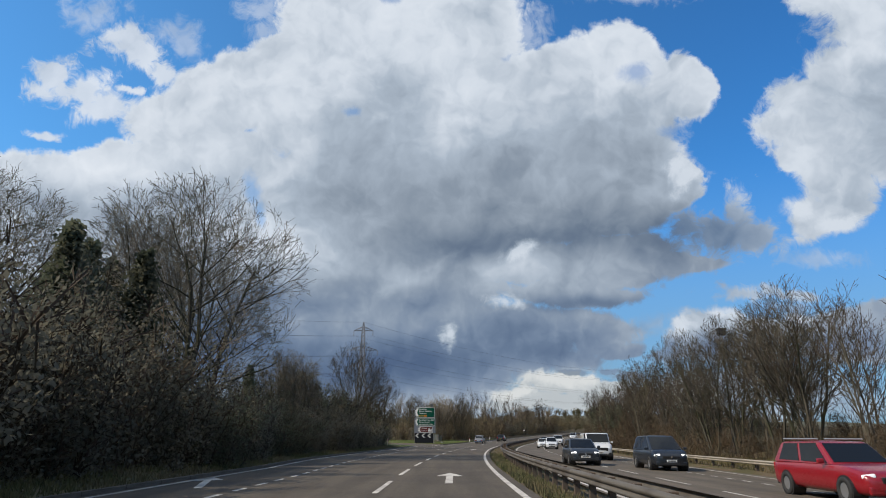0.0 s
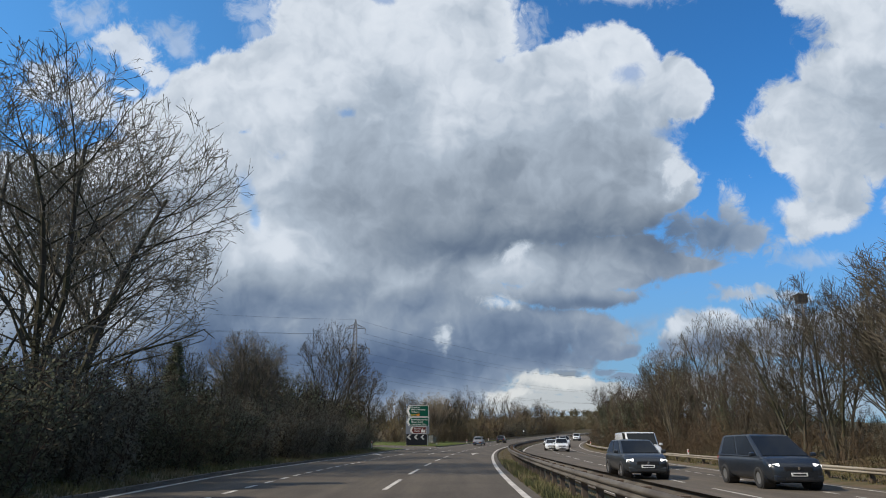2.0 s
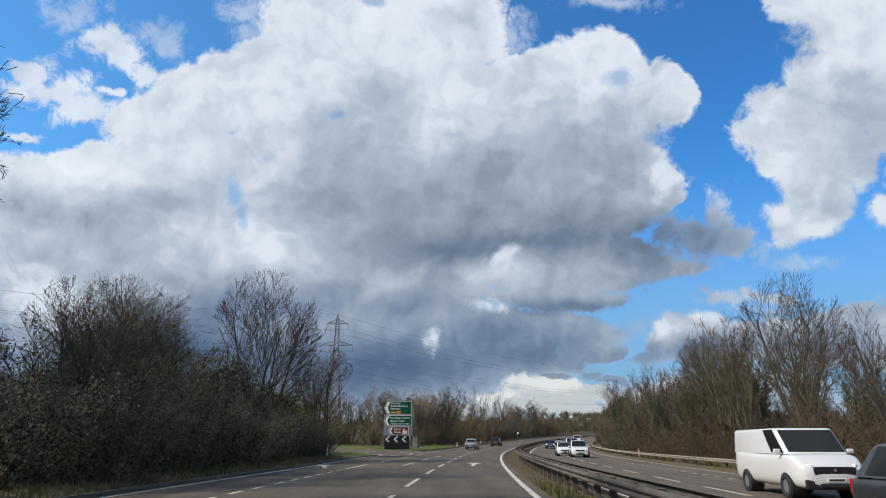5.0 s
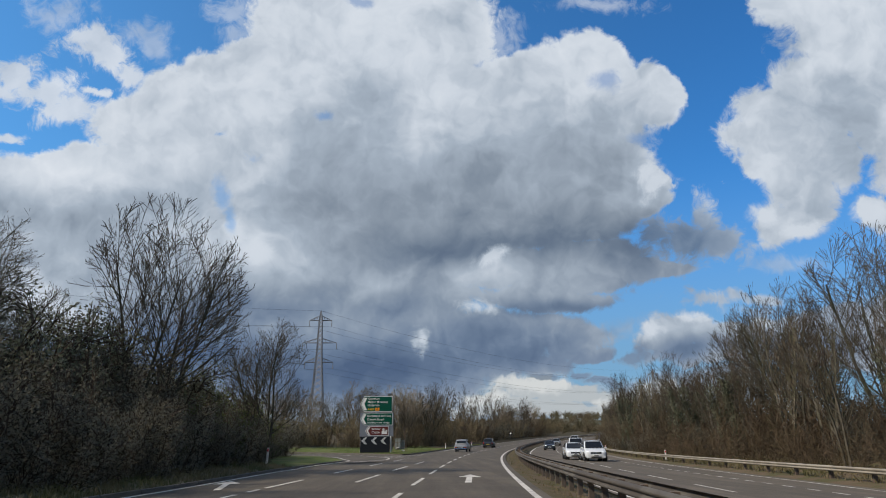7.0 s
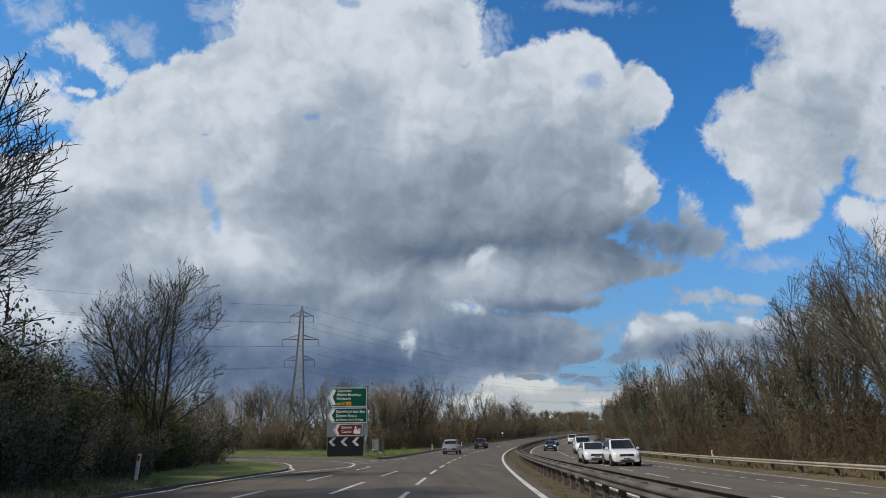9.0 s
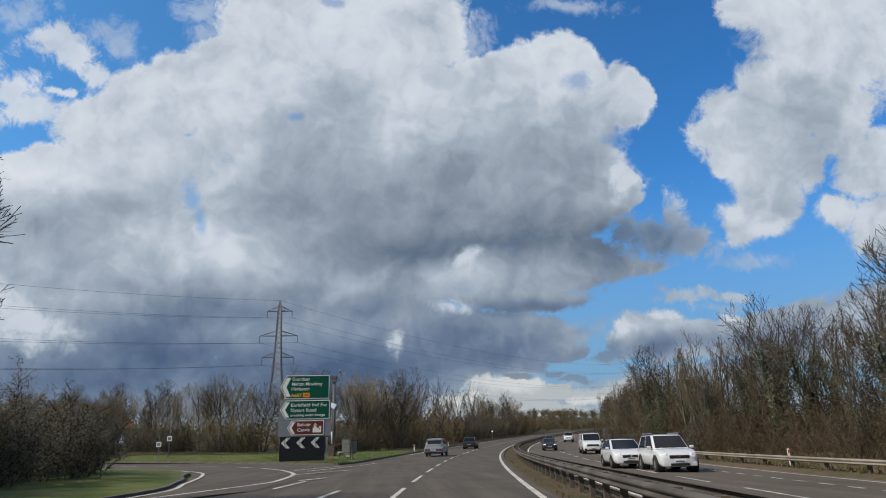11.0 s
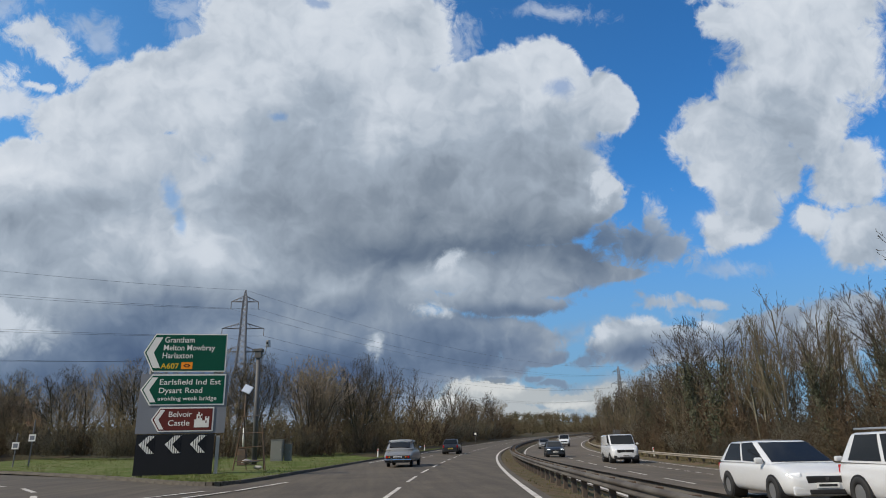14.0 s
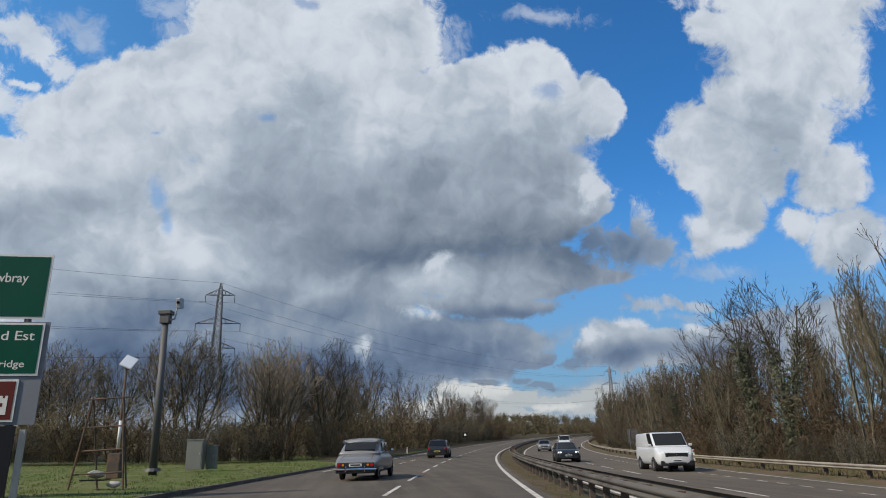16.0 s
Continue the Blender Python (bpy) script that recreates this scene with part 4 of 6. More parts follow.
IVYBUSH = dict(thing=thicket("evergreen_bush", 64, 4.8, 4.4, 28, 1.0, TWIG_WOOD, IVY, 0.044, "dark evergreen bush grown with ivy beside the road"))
GREENING = dict(thing=thicket("hawthorn_bush", 65, 4.8, 4.4, 46, 0.9, TWIG_WOOD, BUD, 0.045, "hawthorn bush coming into small green leaf"))
FIR = dict(thing=evergreen("conifer", 71, 4.2, 8.0, 420, "dark green conifer standing in the hedge"))


def plant():
    r = random.Random(5)
    any_turn = lambda: r.uniform(0, 360)  # noqa: E731
    # west side: the hedge, thick and dark, with trees in it
    for s in steps(-22, 60, 2.7):
        for o, high in ((-11.6, 1.3), (-14.9, 1.6)) if s < 5 else ((-10.7, 0.85), (-14.2, 1.05)) if s < 26 else ((-10.7, 0.86), (-14.4, 0.95)) if s < 38 else ((-10.9, 0.86), (-15.0, 1.35)):
            p = road(s + r.uniform(-0.8, 0.8), o + left_edge(s) + 8.15 - (0.9 if s > 52 else 0.0) + r.uniform(-0.35, 0.4))
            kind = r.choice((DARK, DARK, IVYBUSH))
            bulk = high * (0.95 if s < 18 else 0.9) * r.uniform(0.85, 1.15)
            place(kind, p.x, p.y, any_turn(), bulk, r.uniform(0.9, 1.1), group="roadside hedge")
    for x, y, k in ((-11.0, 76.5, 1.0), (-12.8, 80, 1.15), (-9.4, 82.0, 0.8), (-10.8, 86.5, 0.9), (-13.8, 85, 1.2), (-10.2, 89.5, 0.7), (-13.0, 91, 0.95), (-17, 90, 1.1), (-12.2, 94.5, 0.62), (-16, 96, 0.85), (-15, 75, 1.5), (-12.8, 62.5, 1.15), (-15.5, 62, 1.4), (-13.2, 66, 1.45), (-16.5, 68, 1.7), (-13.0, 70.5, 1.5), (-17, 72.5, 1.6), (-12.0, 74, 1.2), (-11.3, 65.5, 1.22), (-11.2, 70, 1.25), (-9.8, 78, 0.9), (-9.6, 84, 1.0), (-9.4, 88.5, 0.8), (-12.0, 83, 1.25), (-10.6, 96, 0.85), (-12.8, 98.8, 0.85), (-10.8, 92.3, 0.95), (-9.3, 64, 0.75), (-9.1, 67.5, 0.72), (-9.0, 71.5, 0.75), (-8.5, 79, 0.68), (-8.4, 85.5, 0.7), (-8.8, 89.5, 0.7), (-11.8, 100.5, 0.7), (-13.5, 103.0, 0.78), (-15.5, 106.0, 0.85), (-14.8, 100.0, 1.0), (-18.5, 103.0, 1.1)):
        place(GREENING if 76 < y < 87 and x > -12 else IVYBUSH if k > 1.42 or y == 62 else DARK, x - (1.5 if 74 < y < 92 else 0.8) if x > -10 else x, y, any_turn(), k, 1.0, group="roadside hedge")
    for x, y, k in ((-9.9, 69.5, 0.62), (-10.0, 73.0, 0.72)):
        place(GREENING, x, y, any_turn(), k, 1.0, group="roadside hedge")
    for x, y, k, turn in ((-14.5, 35.5, 1.3, 20), (-21.5, 49.0, 1.5, 75), (-21.0, 27.0, 1.05, 140), (-15.8, 64.5, 0.76, 200)):
        place(BIG, x, y, turn, k)
    for x, y, k in ((-13.2, 27.0, 1.05), (-15.4, 25.0, 1.12), (-14.0, 22.6, 1.0), (-16.6, 28.5, 1.15), (-20.5, 38.0, 1.35), (-14.5, 47.5, 0.7)):
        place(FIR, x, y, any_turn(), k)
    for x, y, k in ((-9.8, 69.5, 1.18), (-8.3, 82.0, 0.94), (-13.5, 59, 0.72), (-16.5, 66, 1.02), (-16.0, 50.5, 0.72), (-12.5, 54, 0.7), (-18, 75, 0.9)):
        place(VASE, x, y, any_turn(), k, r.uniform(0.98, 1.05))
    for x, y, k in ((29.5, 83.0, 1.5), (26.0, 88.0, 1.3), (28.5, 97.0, 1.25)):
        place(VASE, x, y, any_turn(), k, 1.05, group="belt of roadside trees", label="tall leafless many-stemmed tree above the roadside belt")
    # east side: a belt of wood behind the barrier
    s = -12.0
    while s < 285:
        tall = 1.05 if s < 37 else 0.45 if s < 46 else 0.82 if s < 66 else 0.94 if s < 112 else 1.0 if s < 125 else 1.0
        for o in (19.2, 24.5) if s < 62 else (19.6, 24.0) if s < 112 else (19.0, 22.0, 27.5):
            p = road(s + r.uniform(-1.5, 1.5), o + r.uniform(-1.1, 1.1))
            if s < 46 and o > 20 and r.uniform(0, 1) < 0.4:
                continue
            kind = r.choice((VASE, VASE, VASE, SLIM)) if s < 40 else r.choice((SLIM, SLIM, IVIED)) if s < 62 else r.choice((SLIM, IVIED, POLE, IVIED)) if s < 112 else r.choice((POLE, POLE, SLIM, IVIED)) if s < 150 else r.choice((POLE, POLE, SLIM))
            full = {id(FAN): 8.5, id(VASE): 9.0, id(POLE): 10.5}.get(id(kind), 10.0)
            want = 10.4 * tall * r.uniform(0.75, 1.08)
            place(kind, p.x, p.y, any_turn(), want / full, 1.0, group="belt of roadside trees")
        s += 3.3 if s < 62 else 3.9 if s < 180 else 6.5
    s = -14.0
    while s < 285:
        for o, k in ((17.9, 0.5), (21.4, 0.72)) if s < 46 else ((17.7, 0.55), (20.4, 0.95), (26.5, 1.1)) if s < 118 else ((17.7, 0.72), (20.4, 1.15)) if s < 150 else ((18.2, 0.9),):
            p = road(s + r.uniform(-0.8, 0.8), o + r.uniform(-0.5, 0.5))
            place(r.choice((BRUSH, BRUSH, DARK if o > 19 else BRUSH)) if s < 105 else r.choice((BRUSH, BRUSH, BRUSH, DARK)), p.x, p.y, any_turn(), k * r.uniform(0.8, 1.15), r.uniform(0.9, 1.15), group="brushwood under the trees")
        s += 3.3 if s < 150 else 5.0
    # north-west: the scrub and trees behind the grass island, and on along the bend
    for i in range(26):
        f = i / 25
        x = -66 + 68 * f + r.uniform(-1.5, 1.5)
        y = 150 + max(0, -x - 10) * 0.7 + max(0, x + 6) * 1.2 + r.uniform(-1.5, 1.5)
        if i % 4 != 2:
            place(r.choice((FAN, FAN, VASE)), x, y + 7, any_turn(), r.uniform(1.0, 1.3), 1.0, group="trees behind the grass")
        place(r.choice((OLIVE, OLIVE, BRUSH)), x + r.uniform(-2, 2), y + 2.5, any_turn(), r.uniform(0.75, 1.05) * (0.75 if x < -36 else 1.0), r.uniform(0.95, 1.15), group="scrub behind the grass")
        place(r.choice((DARK, DARK, BRUSH)), x + r.uniform(-1, 1), y, any_turn(), r.uniform(0.75, 0.95), 0.9, group="scrub behind the grass")
    for x, y, k in ((-50, 181, 1.1), (-57, 183, 1.25), (-63, 184, 1.2), (-44, 178, 1.0)):
        place(FAN, x, y, any_turn(), k, 1.0, group="trees behind the grass")
    s = 146.0
    while s < 300:
        for o in (-14.5, -19):
            p = road(s + r.uniform(-2, 2), o + r.uniform(-1.5, 1.5))
            place(r.choice((OLIVE, BRUSH, DARK)) if o > -15 else r.choice((OLIVE, FAN)) if s < 175 else r.choice((SLIM, FAN, BRUSH)), p.x, p.y, any_turn(), r.uniform(1.1, 1.4) * (1.0 if s < 175 else 1.12), 1.0, group="scrub along the bend")
        s += 5.5


plant()


def far_woods():
    """Woods and hedges in the distance, too far off to count."""
    r = np.random.default_rng(9)
    segs = []

    def low_tree(x, y, z, h):
        base = np.array([x, y, z])
        segs.append((base, base + np.array([0, 0, h * 0.5]), h * 0.02, h * 0.012))
        for _ in range(34):
            d = unit(np.array([r.normal() * 0.75, r.normal() * 0.75, 1.0]))
            a = base + np.array([r.normal() * h * 0.09, r.normal() * h * 0.09, h * r.uniform(0.0, 0.4)])
            e = a + d * h * r.uniform(0.3, 0.56)
            segs.append((a, e, h * 0.009, h * 0.004))
            for _ in range(5):
                m = a + (e - a) * r.uniform(0.2, 1.0)
                segs.append((m, m + unit(d + r.normal(size=3) * 0.8) * h * 0.13, h * 0.006, h * 0.0035))

    for i in range(560):
        a = math.radians(r.uniform(-52, 30))
        dist = r.uniform(330, 900) if i % 3 else r.uniform(240, 420)
        x, y = math.sin(a) * dist, 60 + math.cos(a) * dist
        s, o = along(x, y)
        if -26 < o < 34 or dist < 200:
            continue
        low_tree(x, y, ground_z(x, y) - 0.3 + hill_z(x, y), r.uniform(7, 12))
    for i in range(170):
        x, y = r.uniform(20, 260), r.uniform(640, 800)
        low_tree(x, y, ground_z(x, y) - 0.5 + hill_z(x, y), r.uniform(8, 13))
    for i in range(150):
        p = road(r.uniform(290, 520), r.uniform(-70, -13) if i % 3 else r.uniform(19, 60))
        low_tree(p.x, p.y, p.z - 0.3, r.uniform(4.5, 8))
    tagged(new("far_woods", mesh_np("far_woods", *ribbons(segs, r), TWIG_FAR)), "leafless olive-brown woods in the distance", "woods", kind="stuff")


def hill_z(x, y):
    return 13 * math.exp(-((x - 128) / 95) ** 2 - ((y - 800) / 110) ** 2) + 9 * math.exp(-((x - 240) / 120) ** 2 - ((y - 800) / 110) ** 2) + 8 * math.exp(-((x + 250) / 260) ** 2 - ((y - 900) / 140) ** 2)


def make_hill():
    xs, ys = np.linspace(-700, 620, 56), np.linspace(520, 1150, 36)
    verts = [(x, y, ground_z(x, y) + hill_z(x, y) - 0.8 - (3 if i in (0, 55) or j in (0, 35) else 0)) for j, y in enumerate(ys) for i, x in enumerate(xs)]
    faces = [(j * 56 + i, j * 56 + i + 1, j * 56 + i + 57, j * 56 + i + 56) for j in range(35) for i in range(55)]
    tagged(new("distant_hill", mesh_of("distant_hill", verts, faces, HAZY_FIELD, True)), "low distant hill of brown and green fields", "hill", kind="structure")


make_hill()
far_woods()


def grass_tufts(name, seed, count, area, low, high, mat, label):
    """Blades of rough grass standing on the ground; area(r) gives a plan place."""
    r = np.random.default_rng(seed)
    verts, faces = [], []
    for _ in range(count):
        x, y, z = area(r)
        for _ in range(3):
            a, h = r.uniform(0, 2 * math.pi), r.uniform(low, high)
            bx, by = x + r.normal() * 0.05, y + r.normal() * 0.05
            w = 0.012 + h * 0.05
            k = len(verts)
            verts += [(bx - math.cos(a) * w, by - math.sin(a) * w, z - 0.02), (bx + math.cos(a) * w, by + math.sin(a) * w, z - 0.02), (bx + r.normal() * h * 0.35, by + r.normal() * h * 0.35, z + h)]
            faces.append((k, k + 1, k + 2))
    me = bpy.data.meshes.new(name)
    me.from_pydata(verts, [], faces)
    me.materials.append(mat)
    tagged(new(name, me), label, "grass", kind="stuff")


def verge_place(s0, s1, o0, o1):
    def pick(r):
        s, o = s0 + (s1 - s0) * r.uniform() ** 1.3, r.uniform(o0, o1)
        o = o + left_edge(s) + 8.15 if o < -5 else o
        p = road(s, o)
        return p.x, p.y, ground_z(p.x, p.y)
    return pick


def island_place(r):
    """A place near the edge of the grass island."""
    n = len(island)
    i, pull = r.uniform() * (n - 1), r.uniform() ** 1.6 * 0.7
    j = int(i)
    (ax, ay), (bx, by) = island[j], island[min(j + 1, n - 1)]
    x, y = ax + (bx - ax) * (i - j), ay + (by - ay) * (i - j)
    z = climb(along(x, y)[0]) + 0.1
    lift = float(np.interp(pull, (0, 0.15, 0.4, 0.75, 1.0), (0, 0.12, 0.3, 0.42, 0.5)))
    return x + (-34 + 44 * i / n - x) * pull, y + (172 + 60 * i / n - y) * pull, z + lift


grass_tufts("verge_grass", 3, 9000, verge_place(-14, 60, -11.2, -8.5), 0.06, 0.22, VERGE_BLADE, "rough dull green winter grass on the verge")
grass_tufts("median_tufts", 8, 2600, verge_place(-14, 34, 2.0, 2.75), 0.08, 0.26, VERGE_BLADE, "rank dull green grass below the median barrier")
grass_tufts("median_grass", 4, 1500, verge_place(-14, 130, 2.1, 3.9), 0.03, 0.10, DRY_BLADE, "sparse dry grass on the bare median")
grass_tufts("far_verge_grass", 5, 7000, verge_place(-14, 150, 14.7, 18.5), 0.08, 0.3, DRY_BLADE, "dry grass below the roadside wood")
grass_tufts("island_grass", 6, 16000, island_place, 0.03, 0.085, GRASS_BLADE, "short green grass with darker tufts on the bank")
# ---------------------------------------------------------------- signs, poles, pylons


def letters(name, text, x, z, size, mat, parent, y=-0.012, width=None):
    """A line of writing with its left end at x and its foot at z."""
    cu = bpy.data.curves.new(name, "FONT")
    cu.body, cu.size, cu.extrude, cu.offset = text, size, 0.002, size * 0.006
    tmp = new(name, cu)
    bpy.context.view_layer.update()
    me = bpy.data.meshes.new_from_object(tmp.evaluated_get(bpy.context.evaluated_depsgraph_get()))
    bpy.data.objects.remove(tmp)
    me.materials.clear()
    me.materials.append(mat)
    xs = [v.co.x for v in me.vertices]
    k = width / (max(xs) - min(xs)) if width else 1.0
    for v in me.vertices:
        v.co = Vector(((v.co.x - min(xs)) * k + x, y - v.co.z, v.co.y + z))
    ob = new(name, me)
    ob.parent = parent
    return ob


def plate(name, outline, mat, parent, y, depth=0.01, label=""):
    return part(name, add_prism(bmesh.new(), outline, depth, Matrix.Translation((0, y, 0))), mat, parent, label)


def inset(outline, d):
    """The outline drawn in by d on all sides."""
    c = [Vector(p) for p in outline]
    n, out = len(c), []
    area = sum(c[i].x * c[(i + 1) % n].y - c[(i + 1) % n].x * c[i].y for i in range(n))
    sign = 1 if area > 0 else -1
    for i in range(n):
        a, b = (c[i] - c[i - 1]).normalized(), (c[(i + 1) % n] - c[i]).normalized()
        na, nb = Vector((-a.y, a.x)) * sign, Vector((-b.y, b.x)) * sign
        m = (na + nb) / max(0.2, (1 + na.dot(nb)))
        out.append(tuple(c[i] + m * d))
    return out


def flag_panel(parent, left, right, low, high, tip, mat, name, label):
    """A pointed direction panel: white border, coloured field and a white chevron."""
    shape = [(left, low), (right, low), (right, high), (left, high), (left - tip, (low + high) / 2)]
    panel = plate(name, shape, WHITE_SIGN, parent, -0.03, 0.03, label)
    plate("field", inset(shape, 0.055), mat, panel, -0.051, 0.008)
    h, mid, w = (high - low) / 2, (low + high) / 2, (high - low) * 0.12
    x0 = left - tip + 0.13
    g = tip * 0.93
    arm = h * 0.80
    chevron = [(x0, mid), (x0 + g * arm / h, mid + arm), (x0 + g * arm / h + w * 1.5, mid + arm), (x0 + w * 1.5, mid),
               (x0 + g * arm / h + w * 1.5, mid - arm), (x0 + g * arm / h, mid - arm)]
    plate("chevron", chevron, WHITE_SIGN, panel, -0.058, 0.006)
    return panel


def direction_sign():
    sign = empty("direction_sign", pose(-4.4, 118.4, 0, 0, 0, 3), "tall green and brown road direction sign over black chevrons", "road sign")
    for x in (-1.35, 1.42):
        bm = add_rod(bmesh.new(), (x, 0.12, -0.2), (x, 0.12, 6.1), 0.085, sides=12)
        part("post", bm, GREY_POST, sign, "grey steel post", True)
    plate("backing_board", [(-1.72, 1.92), (2.02, 1.92), (2.02, 4.5), (-1.72, 4.5)], BACK_GREY, sign, 0.01, 0.04, "plain grey backing board")
    top = flag_panel(sign, -1.28, 1.86, 4.58, 6.30, 0.45, GREEN_SIGN, "upper_panel", "green panel with white place names")
    for i, (text, wide) in enumerate((("Grantham", 1.28), ("Melton Mowbray", 2.22), ("Harlaxton", 1.30))):
        letters("lettering", text, -0.86 - 0.02 * i, 5.90 - i * 0.355, 0.36, WHITE_SIGN, top, -0.058, wide)
    letters("lettering", "A607", -0.94, 4.73, 0.33, YELLOW_SIGN, top, -0.058, 0.78)
    patch = plate("route_patch", [(-0.06, 4.70), (0.42, 4.70), (0.42, 5.01), (-0.06, 5.01)], ORANGE_SIGN, top, -0.058, 0.006)
    ring = [(0.18 + 0.15 * math.cos(a), 4.855 + 0.085 * math.sin(a)) for a in (i * math.pi / 3 for i in range(6))]
    plate("route_mark", ring, BLACK_SIGN, patch, -0.063, 0.004)
    plate("route_mark", [(0.18 + (x - 0.18) * 0.5, 4.855 + (z - 4.855) * 0.5) for x, z in ring], ORANGE_SIGN, patch, -0.066, 0.004)
    mid = flag_panel(sign, -1.25, 1.92, 3.12, 4.47, 0.44, GREEN_SIGN, "middle_panel", "green panel with white street names")
    letters("lettering", "Earlsfield Ind Est", -0.90, 4.02, 0.34, WHITE_SIGN, mid, -0.058, 2.62)
    letters("lettering", "Dysart Road", -0.90, 3.65, 0.34, WHITE_SIGN, mid, -0.058, 1.84)
    letters("lettering", "avoiding weak bridge", -0.92, 3.33, 0.25, WHITE_SIGN, mid, -0.058, 2.50)
    low = flag_panel(sign, -0.78, 1.52, 1.99, 3.03, 0.33, BROWN_SIGN, "lower_panel", "brown tourist panel with a white castle mark")
    letters("lettering", "Belvoir", -0.38, 2.62, 0.33, WHITE_SIGN, low, -0.058, 0.98)
    letters("lettering", "Castle", -0.38, 2.25, 0.33, WHITE_SIGN, low, -0.058, 0.90)
    castle = [(0.72, 2.16), (1.34, 2.16), (1.34, 2.62), (1.28, 2.62), (1.28, 2.56), (1.22, 2.56), (1.22, 2.62), (1.16, 2.62), (1.16, 2.45), (1.04, 2.45), (1.04, 2.74),
              (0.98, 2.74), (0.98, 2.68), (0.92, 2.68), (0.92, 2.82), (0.86, 2.82), (0.86, 2.72), (0.80, 2.72), (0.80, 2.5), (0.72, 2.5)]
    mark = plate("castle_mark", castle, WHITE_SIGN, low, -0.058, 0.006)
    for x, z in ((0.87, 2.55), (0.98, 2.55), (1.19, 2.35)):
        plate("castle_window", [(x, z), (x + 0.05, z), (x + 0.05, z + 0.1), (x, z + 0.1)], BROWN_SIGN, mark, -0.063, 0.004)
    board = plate("chevron_board", [(-1.62, 0.2), (1.62, 0.2), (1.62, 1.88), (-1.62, 1.88)], BLACK_SIGN, sign, -0.03, 0.04, "black board with white chevrons")
    for x in (-1.50, -0.42, 0.62):
        z, w, h = 1.46, 0.30, 0.37
        shape = [(x, z), (x + 0.36, z + h), (x + 0.36 + w, z + h), (x + w, z), (x + 0.36 + w, z - h), (x + 0.36, z - h)]
        mark = plate("chevron", shape, WHITE_SIGN, board, -0.055, 0.006, "white striped chevron")
        for i in range(6):
            q = x + 0.13 + i * 0.095
            plate("stripe", [(q, z - 0.37), (q + 0.026, z - 0.37), (q + 0.026, z + 0.37), (q, z + 0.37)], BLACK_SIGN, mark, -0.0602, 0.003)
    bm = bmesh.new()
    for x in (-1.55, 1.68):
        add_box(bm, (0.14, 0.1, 1.9), (x + (0.08 if x > 0 else -0.02), 0.08, 0.85), bevel=0.01)
        part("side_post", bm, CONCRETE, sign, "pale grey side post")
        bm = bmesh.new()
    bm.free()
    return sign


direction_sign()


def camera_mast():
    x, y = -3.32, 131.8
    mast = empty("camera_mast", pose(x, y, 0.50, 0, -1.2, -6), "tall grey steel mast carrying a traffic camera", "mast")
    bm = add_rod(bmesh.new(), (0, 0, -0.2), (0, 0, 6.55), 0.175, 0.135, 12)
    part("shaft", bm, MAST, mast, smooth=True)
    part("base_flange", add_rod(bmesh.new(), (0, 0, -0.05), (0, 0, 0.08), 0.36, 0.3, 12), MAST, mast)
    bm = add_box(bmesh.new(), (0.58, 0.5, 0.18), (0, 0, 6.98), bevel=0.02)
    add_box(bm, (0.42, 0.4, 0.5), (0, 0, 6.72), bevel=0.02)
    part("mast_head", bm, MAST, mast)
    bm = add_rod(bmesh.new(), (0.14, 0, 6.62), (0.42, 0, 6.68), 0.035)
    add_rod(bm, (0.42, 0, 6.66), (0.5, 0, 7.32), 0.035)
    part("bracket", bm, GALV, mast)
    lens = part("traffic_camera", add_box(bmesh.new(), (0.22, 0.42, 0.48), (0.62, -0.05, 7.4), (10, 0, 0), 0.04), GALV, mast)
    part("lens", add_rod(bmesh.new(), (0.62, -0.26, 7.4), (0.62, -0.31, 7.39), 0.07), GLASS, lens)


camera_mast()


def solar_post():
    x, y = -3.02, 126.4
    thing = empty("solar_post", pose(x, y, 0.36, 0, -0.8, -5), "slim dark post with a tilted solar panel and a battery box", "solar post")
    part("pole", add_rod(bmesh.new(), (0, 0, 0), (0, 0, 4.0), 0.045, sides=10), STEEL_DARK, thing, smooth=True)
    part("white_sleeve", add_rod(bmesh.new(), (0, 0, 1.0), (0, 0, 2.0), 0.055, sides=10), WHITE_SIGN, thing, "white painted sleeve", True)
    frame_ob = part("panel_frame", add_box(bmesh.new(), (0.52, 0.05, 0.50), (0.08, 0, 4.12), (-28, 24, 0), 0.01), GALV, thing)
    part("solar_panel", add_box(bmesh.new(), (0.46, 0.02, 0.44), (0.08, -0.028, 4.135), (-28, 24, 0)), PANEL_SHINE, frame_ob, "pale shining solar panel")
    part("battery_box", add_box(bmesh.new(), (0.44, 0.4, 0.86), (-0.02, 0, 0.43), bevel=0.03), STEEL_DARK, thing, "dark battery box")


solar_post()


def street_cabinet(x, y, w, h):
    thing = empty("street_cabinet", pose(x, y, 0.46, 0, 0, -8), "grey-green steel roadside equipment cabinet on grass", "cabinet", "roadside cabinets")
    part("body", add_box(bmesh.new(), (w, 0.4, h), (0, 0, h / 2 - 0.05), bevel=0.02), CABINET, thing)
    part("lid", add_box(bmesh.new(), (w + 0.06, 0.46, 0.05), (0, 0, h - 0.03), bevel=0.012), CABINET, thing)
    door = part("door", add_box(bmesh.new(), (w * 0.86, 0.015, h * 0.84), (0, -0.208, h * 0.48)), CABINET, thing)
    part("lock", add_box(bmesh.new(), (0.03, 0.02, 0.08), (w * 0.34, -0.222, h * 0.5)), GALV, door)


street_cabinet(-2.46, 135.6, 0.82, 1.38)
street_cabinet(-1.76, 136.0, 0.44, 1.1)


